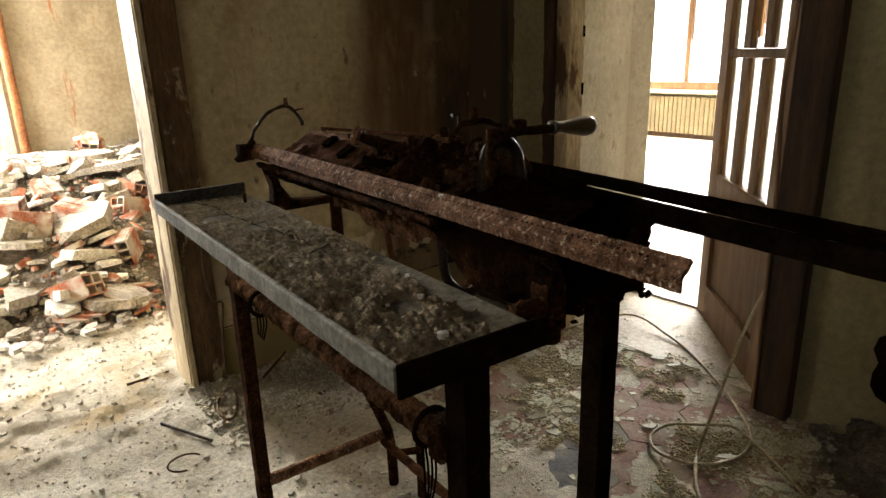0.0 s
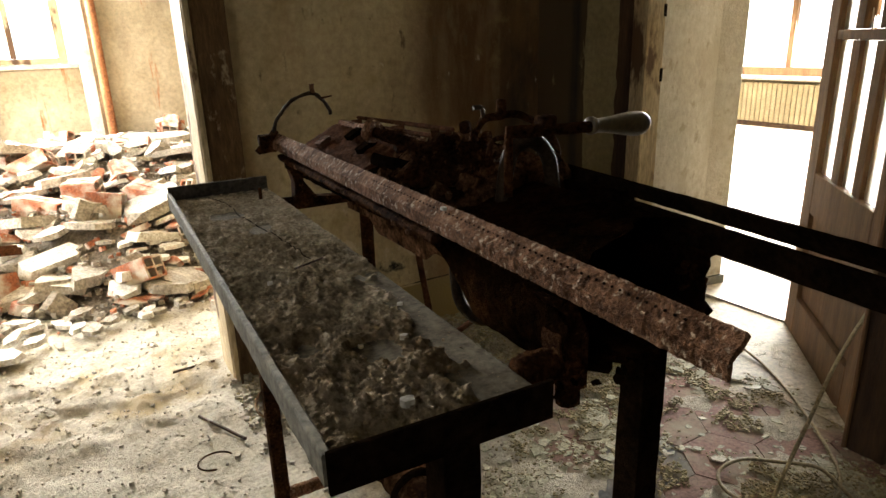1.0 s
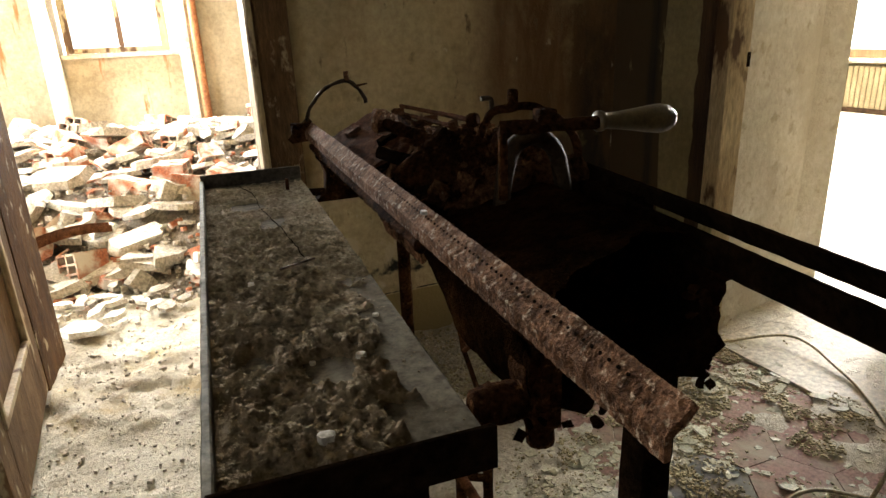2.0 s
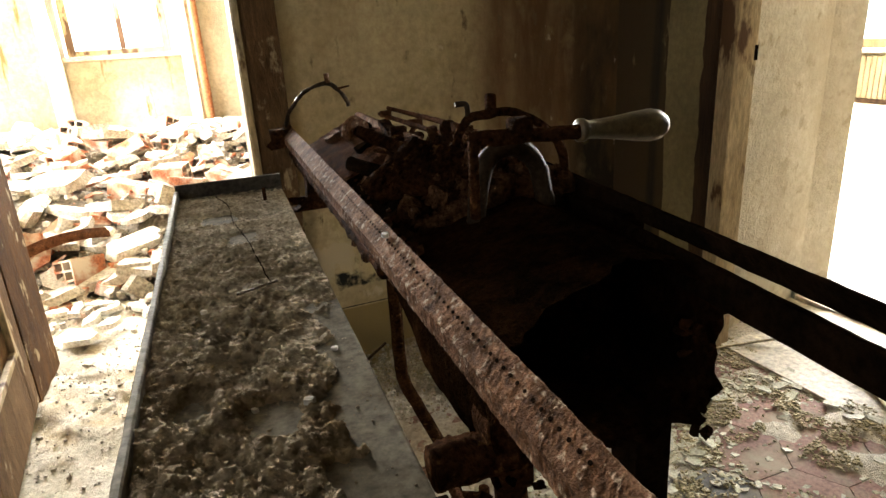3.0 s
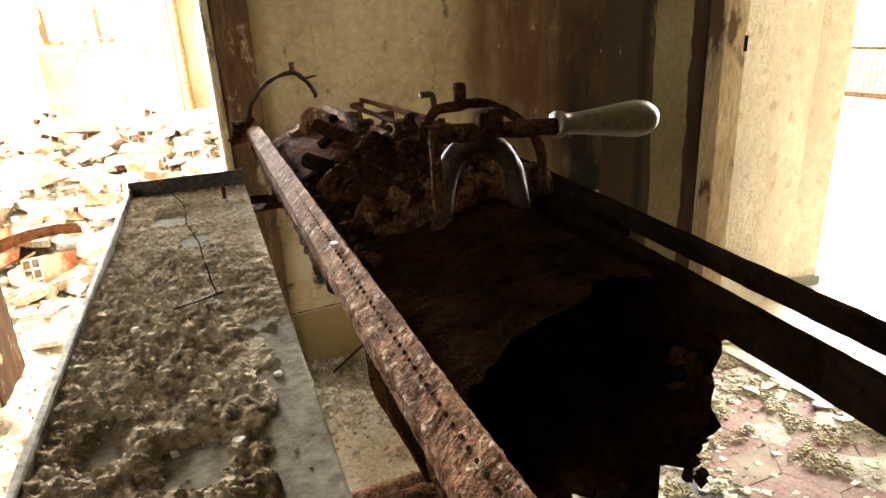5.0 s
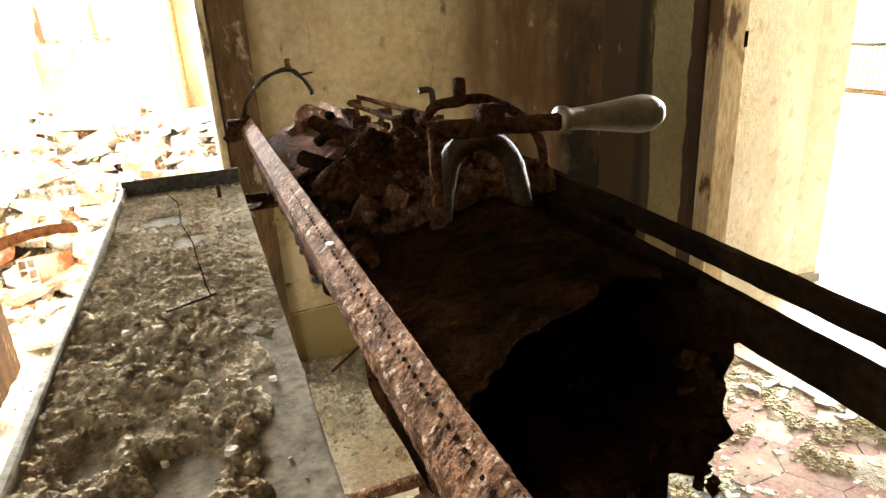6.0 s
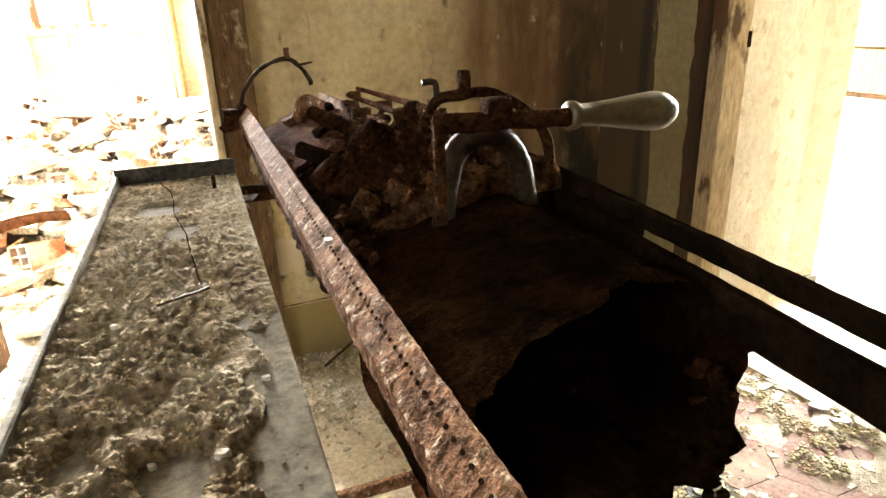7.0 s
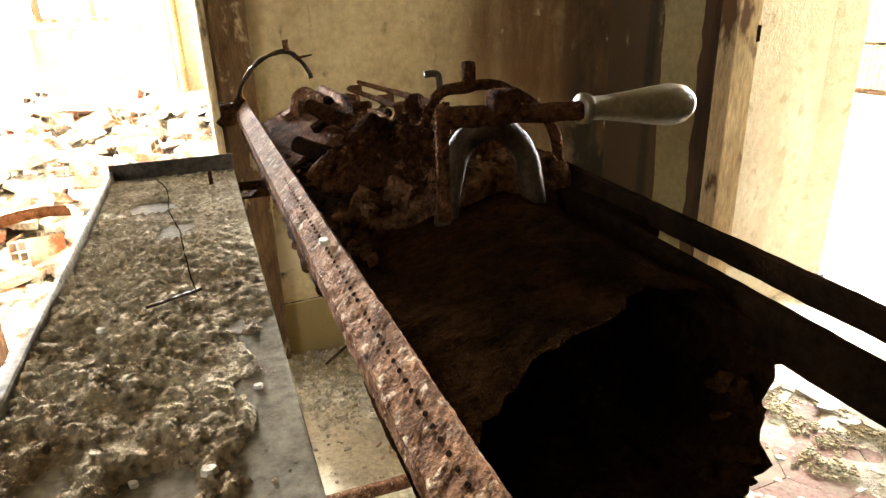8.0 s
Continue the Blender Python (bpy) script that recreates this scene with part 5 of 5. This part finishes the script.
# pieces that stand out on the near slope
for me, nm, x, y, lift, rot, label in (
        (SLABS[3], "plaster_slab", -0.04, 3.33, 0.035, (18, -8, 20), "large pale plaster slab leaning on the heap"),
        (SLABS[5], "plaster_slab", 0.03, 3.14, 0.03, (10, 6, 70), "thick pale plaster slab at the foot of the heap"),
        (LUMPS[2], "mortar_lump", 0.13, 3.55, 0.05, (10, 20, 30), "yellowish brick end with open channels"),
        (BRICKS[1], "hollow_brick", -0.50, 3.45, 0.06, (70, 4, 15), "hollow clay brick standing on end"),
        (BRICKS[3], "hollow_brick", 0.20, 3.60, 0.06, (8, 12, 75), "hollow clay brick with mortar on it"),
        (BRICKS[0], "hollow_brick", 0.42, 3.72, 0.06, (10, -14, 40), "hollow clay brick showing its channels"),
        (SHARDS[4], "brick_shard", -0.28, 3.10, 0.02, (12, 10, 10), "orange clay shard at the foot of the heap"),
        (SHARDS[2], "brick_shard", 0.22, 2.98, 0.01, (5, 4, 50), "orange clay shard on the dusty floor"),
        (SHARDS[0], "brick_shard", 0.42, 3.02, 0.01, (5, -6, 120), "orange clay shard on the dusty floor"),
        (SLABS[0], "plaster_slab", -0.22, 2.62, 0.005, (2, 3, 120), "flat pale plaster slab lying on the floor")):
    ob = new(nm, me)
    ob.matrix_world = pose(x, y, max(floor_height(x, y), rubble_height(x, y) - 0.02 if y > 2.8 else 0) + lift, *rot)
    tagged(ob, label, "rubble", "rubble pieces")
    rubble.append(ob)

FLATS = [mesh_of("plaster_flat", chunk(260 + k, 0.08 + 0.02 * (k % 4), 0.055 + 0.012 * (k % 3), 0.016 + 0.004 * (k % 2), 5 + k % 3), CHALK if k % 2 else MORTAR) for k in range(8)]
r = random.Random(58)
for k in range(60):
    x, y = r.uniform(-0.75, 0.50), 2.62 + 0.75 * r.random() ** 0.8
    place("plaster_flat", r.choice(FLATS), x, y, 0.012 if y < 2.9 else 0.02, 7, r, "flat pale flake of plaster on the dusty floor", "plaster flakes before the heap")

# bent steel channel sticking out of the heap
bm = bmesh.new()
path = smooth_path([(-0.95, 3.10, 0.02), (-0.62, 3.22, 0.12), (-0.42, 3.33, 0.175), (-0.28, 3.39, 0.185), (-0.16, 3.43, 0.17)], 8)
prof = [(-0.03, 0.0), (-0.03, 0.035), (-0.025, 0.035), (-0.025, 0.005), (0.025, 0.005), (0.025, 0.035), (0.03, 0.035), (0.03, 0.0)]
rings = []
for i, p in enumerate(path):
    d = (path[min(i + 1, len(path) - 1)] - path[max(0, i - 1)]).normalized()
    s = d.cross(Vector((0, 0, 1))).normalized()
    rings.append([bm.verts.new(p + s * a + Vector((0, 0, b))) for a, b in prof])
for a, b in zip(rings, rings[1:]):
    for k in range(8):
        bm.faces.new((a[k], a[(k + 1) % 8], b[(k + 1) % 8], b[k]))
bm.faces.new(rings[0][::-1])
bm.faces.new(rings[-1])
rubble.append(thing("steel_channel", bm, RED_RUST, "bent rusty steel channel lying on the rubble", "metal scrap"))


def on_floor(x0, x1, y0, y1, keep=lambda x, y: 1.0):
    def spot(r):
        while True:
            x, y = r.uniform(x0, x1), r.uniform(y0, y1)
            if r.random() < keep(x, y):
                return x, y, max(0.003, floor_height(x, y))
    return spot


def on_heap(r):
    x, y = r.uniform(-1.8, 1.2), 2.85 + 3.2 * r.random() ** 1.3
    return x, y, max(rubble_height(x, y) - 0.015, floor_height(x, y) if y < 3.4 else 0)


rubble.append(scatter("rubble_gravel", 2600, on_heap, (0.012, 0.06), MORTAR, "small plaster and mortar crumbs on the rubble heap", "rubble", 5, 0.45))
rubble.append(scatter("clay_gravel", 700, on_heap, (0.015, 0.06), CLAY, "small orange clay crumbs on the rubble heap", "rubble", 6, 0.4))
scatter("floor_crumbs", 1100, on_floor(-0.6, 0.9, 1.0, 3.1, lambda x, y: 0.25 + 0.75 * ease(2.2, 3.0, y)), (0.003, 0.026), CRUMB, "plaster crumbs strewn over the dusty floor", "debris", 7, 0.4)

scatter("floor_grit", 6000, on_floor(-0.55, 0.95, 0.7, 2.8), (0.0015, 0.011), CRUMB, "fine grit strewn over the dusty floor", "debris", 8, 0.55)


scatter("wall_foot_crumbs", 2600, on_floor(0.42, 1.25, 1.38, 1.84, lambda x, y: ease(1.38, 1.6, y)), (0.003, 0.024), CRUMB, "pale crumbs heaped along the foot of the wall", "debris", 61, 0.55)
scatter("wall_foot_grit", 2600, on_floor(0.42, 1.55, 1.45, 1.86, lambda x, y: ease(1.45, 1.7, y)), (0.002, 0.012), YELLOW_CRUMB, "yellowish grit along the foot of the wall", "debris", 62, 0.55)


def flaky(x, y):
    return 0.03 + 0.97 * max(0.0, min(1.0, 0.12 + 2.2 * fbm(x, y, 3.0, 3, 6.0))) * ease(0.7, 1.1, x)


scatter("paint_flakes", 5200, on_floor(0.6, 1.8, 0.4, 1.9, flaky), (0.006, 0.034), FLAKE, "pale green flakes of paint on the tiles", "debris", 9, 0.09)
scatter("fine_crumbs", 6000, on_floor(0.6, 1.85, 0.35, 2.0, flaky), (0.003, 0.011), YELLOW_CRUMB, "fine plaster crumbs between the flakes", "debris", 10, 0.5)
FL = [mesh_of("paint_flake", chunk(700 + k, 0.05 + 0.008 * (k % 3), 0.035, 0.004, 5), FLAKE) for k in range(6)]
r = random.Random(31)
for k in range(48):
    while True:
        x, y = r.uniform(0.85, 1.75), r.uniform(0.5, 1.5)
        if r.random() < flaky(x, y):
            break
    ob = new("paint_flake", r.choice(FL))
    ob.matrix_world = pose(x, y, max(0.004, floor_height(x, y)) + 0.004, r.uniform(-10, 10), r.uniform(-10, 10), r.uniform(0, 360))
    tagged(ob, "large curled pale green paint flake on the floor", "debris", "large paint flakes")


def wall_debris(r):
    x, y = RX - 0.30 * r.random() ** 1.6, r.uniform(-0.3, 0.62)
    return x, y, 0.09 * ease(RX - 0.32, RX, x) * ease(0.62, 0.4, y)


bm = bmesh.new()
xs, ys = np.arange(RX - 0.40, RX + 0.001, 0.02), np.arange(-0.5, 0.62, 0.02)
grid = [[bm.verts.new((x, y, max(-0.004, 0.10 * ease(RX - 0.36, RX, x) * ease(0.60, 0.35, y) * (1 + 0.8 * fbm(x, y, 9, 3)) - 0.004))) for x in xs] for y in ys]
for j in range(len(ys) - 1):
    for i in range(len(xs) - 1):
        bm.faces.new((grid[j][i], grid[j][i + 1], grid[j + 1][i + 1], grid[j + 1][i]))
wing.append(thing("wall_litter", bm, EARTH, "dark drift of fallen plaster along the wall", "debris", kind="stuff", smooth=True))
wing.append(scatter("wall_litter_crumbs", 350, wall_debris, (0.01, 0.05), EARTH, "broken plaster bits along the wall foot", "debris", 12, 0.4))

# crumbs on the tray
loads, on_machine = [], []


def on_tray(r):
    while True:
        x, y = r.uniform(TX0 + 0.012, TX1 - 0.008), TY0 + 0.012 + (TY1 - TY0 - 0.03) * r.random() ** 1.3
        h = crust(x, y)
        if h > 0.0 or r.random() < 0.04:
            return x, y, TZ + max(0.0, h)


t1 = scatter("tray_crumbs", 2600, on_tray, (0.0012, 0.0048), DIRT, "dark dirt crumbs on the tray", "debris", 14, 0.36)
def on_sheet(r):
    x, y = r.uniform(TX0 + 0.012, TX1 - 0.004), r.uniform(TY0 + 0.012, TY1 - 0.012)
    return x, y, TZ + max(0.0, crust(x, y))


t3 = scatter("tray_dust", 900, on_sheet, (0.0007, 0.0026), DIRT, "dust grains spread over the bare metal", "debris", 16, 0.22)
t2 = scatter("tray_plaster_bits", 330, on_tray, (0.002, 0.0065), DIRT, "pale plaster bits in the dirt on the tray", "debris", 15, 0.4)
for x, y, s in ((0.371, 0.482, 0.0085), (0.33, 0.385, 0.012), (0.337, 0.490, 0.006), (0.306, 0.656, 0.007), (0.400, 0.553, 0.006)):
    bm = chunk(int(x * 1000), s, s * 0.8, s * 0.5, 6)
    bmesh.ops.translate(bm, verts=bm.verts, vec=(x, y, TZ + max(0, crust(x, y)) + s * 0.2))
    loads.append(thing("plaster_crumb", bm, CHALK, "white plaster crumb lying on the tray", "debris", "crumbs on the tray"))
bm = tube(bmesh.new(), straight((0.335, 0.668, TZ + 0.0135), (0.372, 0.690, TZ + 0.0120), 5), 0.0011, 6)
loads.append(thing("twig", bm, DARK_WOOD, "thin splinter of wood lying in the dirt", "debris"))
seam = []
for v in smooth_path([(0.320, 1.123, 0), (0.336, 1.045, 0), (0.341, 0.95, 0), (0.352, 0.885, 0), (0.357, 0.813, 0), (0.362, 0.753, 0), (0.367, 0.707, 0)], 8):
    seam.append((v.x + 0.001 * noise.noise(v * 90), v.y, TZ + max(0.0, crust(v.x, v.y)) + 0.0006))
bm = tube(bmesh.new(), seam, 0.0006, 6)
loads.append(thing("thread", bm, BLACK_IRON_SHADE, "dark thread lying along the tray", "debris"))
bm = chunk(411, 0.007, 0.009, 0.003, 7)
bmesh.ops.translate(bm, verts=bm.verts, vec=(0.4385, 0.545, 0.8665))
along_rail(bm)
on_machine.append(thing("plaster_crumb", bm, CHALK, "white plaster crumb stuck on the rusted rail", "debris"))

TURN = pose(0, 0, SINK + 0.004) @ Matrix.Translation((0.342, 0.749, 0)) @ pose(0, 0, 0, 0, 0, -1.45) @ Matrix.Translation((-0.342, -0.749, 0))
move(TURN, tray, t1, t2, t3, *loads)
move(pose(0, 0, SINK), mach, stand, *on_machine)

# cables
cable = [(1.668, 0.70, 0.56), (1.66, 0.716, 0.44), (1.58, 0.750, 0.254), (1.46, 0.734, 0.121), (1.36, 0.711, 0.050), (1.315, 0.700, 0.014), (1.25, 0.665, 0.013), (1.18, 0.615, 0.013), (1.10, 0.52, 0.013), (0.98, 0.34, 0.013)]
bm = tube(bmesh.new(), smooth_path(cable, 8), 0.0045, 8)
thing("cable", bm, CABLE, "cream electric cable hanging from the door post to the floor", "cable", smooth=True)
cable = [(1.50, 1.42, 0.014), (1.70, 1.40, 0.014), (1.86, 1.31, 0.034), (1.83, 1.13, 0.020), (1.77, 1.00, 0.014), (1.653, 0.835, 0.014), (1.55, 0.715, 0.014), (1.48, 0.655, 0.014), (1.40, 0.628, 0.014),
         (1.32, 0.640, 0.016), (1.265, 0.685, 0.014), (1.243, 0.76, 0.014), (1.285, 0.815, 0.014), (1.36, 0.812, 0.020), (1.43, 0.765, 0.014), (1.47, 0.70, 0.024), (1.45, 0.63, 0.018), (1.42, 0.57, 0.014), (1.37, 0.49, 0.014), (1.26, 0.33, 0.014)]
bm = tube(bmesh.new(), smooth_path(cable, 8), 0.0042, 8)
thing("cable", bm, CABLE, "cream electric cable lying in loops on the floor", "cable", smooth=True)

# wire and small things round the stand
bm = tube(bmesh.new(), smooth_path([(0.33, 1.105, 0.755), (0.325, 1.10, 0.66), (0.333, 1.10, 0.61), (0.348, 1.10, 0.60), (0.343, 1.10, 0.56), (0.338, 1.10, 0.50), (0.338, 1.10, 0.455)], 6), 0.0022, 6, rough=0.001)
move(pose(0, 0, SINK), thing("wire", bm, JAMB_WOOD, "twisted rusty wire hanging below the tray", "wire"))
loop = [(0.485 + 0.028 * math.cos(a) + 0.3 * 0.085 * math.sin(a), 1.655 + 0.085 * math.sin(a), 0.030 + 0.006 * math.sin(2 * a)) for a in np.linspace(0, 2 * math.pi, 22)]
bm = tube(bmesh.new(), loop, 0.004, 8)
thing("wire_loop", bm, JAMB_WOOD, "rusty oval metal loop lying on the floor", "metal scrap")
loop = [(0.31 + 0.04 * math.cos(a), 1.455 + 0.035 * math.sin(a), 0.024) for a in np.linspace(0.3, 4.6, 18)]
thing("wire", tube(bmesh.new(), loop, 0.0022, 6), DARK_RUST, "curled thin wire half buried in dust", "wire")
for k, (a, b) in enumerate((((0.311, 1.683, 0.022), (0.394, 1.511, 0.022)), ((0.284, 1.966, 0.03), (0.407, 1.965, 0.034)), ((0.62, 1.72, 0.04), (0.74, 1.83, 0.045)))):
    thing("stick", tube(bmesh.new(), straight(a, b, 5), 0.004, 6, rough=0.001), DARK_WOOD, "thin dry stick on the dusty floor", "debris", "sticks")

move(WING, *wing)
move(RUBBLE, *rubble)
# ---- hexagonal tiles, in the worn area before the glazed door ----
side = 0.105


def hexagon(s, h):
    bm = bmesh.new()
    rim = [bm.verts.new(((s - 0.0008) * math.cos(math.pi / 3 * k), (s - 0.0008) * math.sin(math.pi / 3 * k), -0.004)) for k in range(6)]
    mid = [bm.verts.new(((s - 0.0008) * math.cos(math.pi / 3 * k), (s - 0.0008) * math.sin(math.pi / 3 * k), h - 0.0012)) for k in range(6)]
    top = [bm.verts.new(((s - 0.0014) * math.cos(math.pi / 3 * k), (s - 0.0014) * math.sin(math.pi / 3 * k), h)) for k in range(6)]
    for a, b in ((rim, mid), (mid, top)):
        for k in range(6):
            bm.faces.new((a[k], a[(k + 1) % 6], b[(k + 1) % 6], b[k]))
    bm.faces.new(top)
    return bm


HEX_R, HEX_G = mesh_of("tile", hexagon(side, 0.0035), RED_TILE), mesh_of("tile", hexagon(side, 0.0035), GREY_TILE)
r = random.Random(3)
for i in range(-1, 9):
    for j in range(-1, 12):
        x = 0.72 + i * side * 1.5
        y = 0.30 + (j + 0.5 * (i % 2)) * side * math.sqrt(3)
        if 0.70 < x < 1.72 and 0.15 < y < 1.95:
            t = new("tile", HEX_G if (i, j) in ((2, 3), (3, 3), (1, 1)) else HEX_R)
            t.matrix_world = pose(x, y, r.uniform(-0.0008, 0.0012), r.uniform(-0.4, 0.4), r.uniform(-0.4, 0.4), 0)
            t.parent = floor


# drifts of yellowish grit swept across the tiles


def grit_drift(q):
    while True:
        x, y = q.uniform(0.92, 1.72), q.uniform(0.45, 1.46)
        w = fbm(x, y, 5.5, 3, 12.0) + 0.5 * fbm(x, y, 16, 2, 3.0)
        if w > 0.10 and q.random() < ease(0.10, 0.30, w) + 0.1:
            return x, y, floor_height(x, y) + 0.0035


scatter("tile_grit", 8500, grit_drift, (0.003, 0.013), YELLOW_CRUMB, "yellowish plaster grit drifted over the tiles", "debris", 51, 0.35)
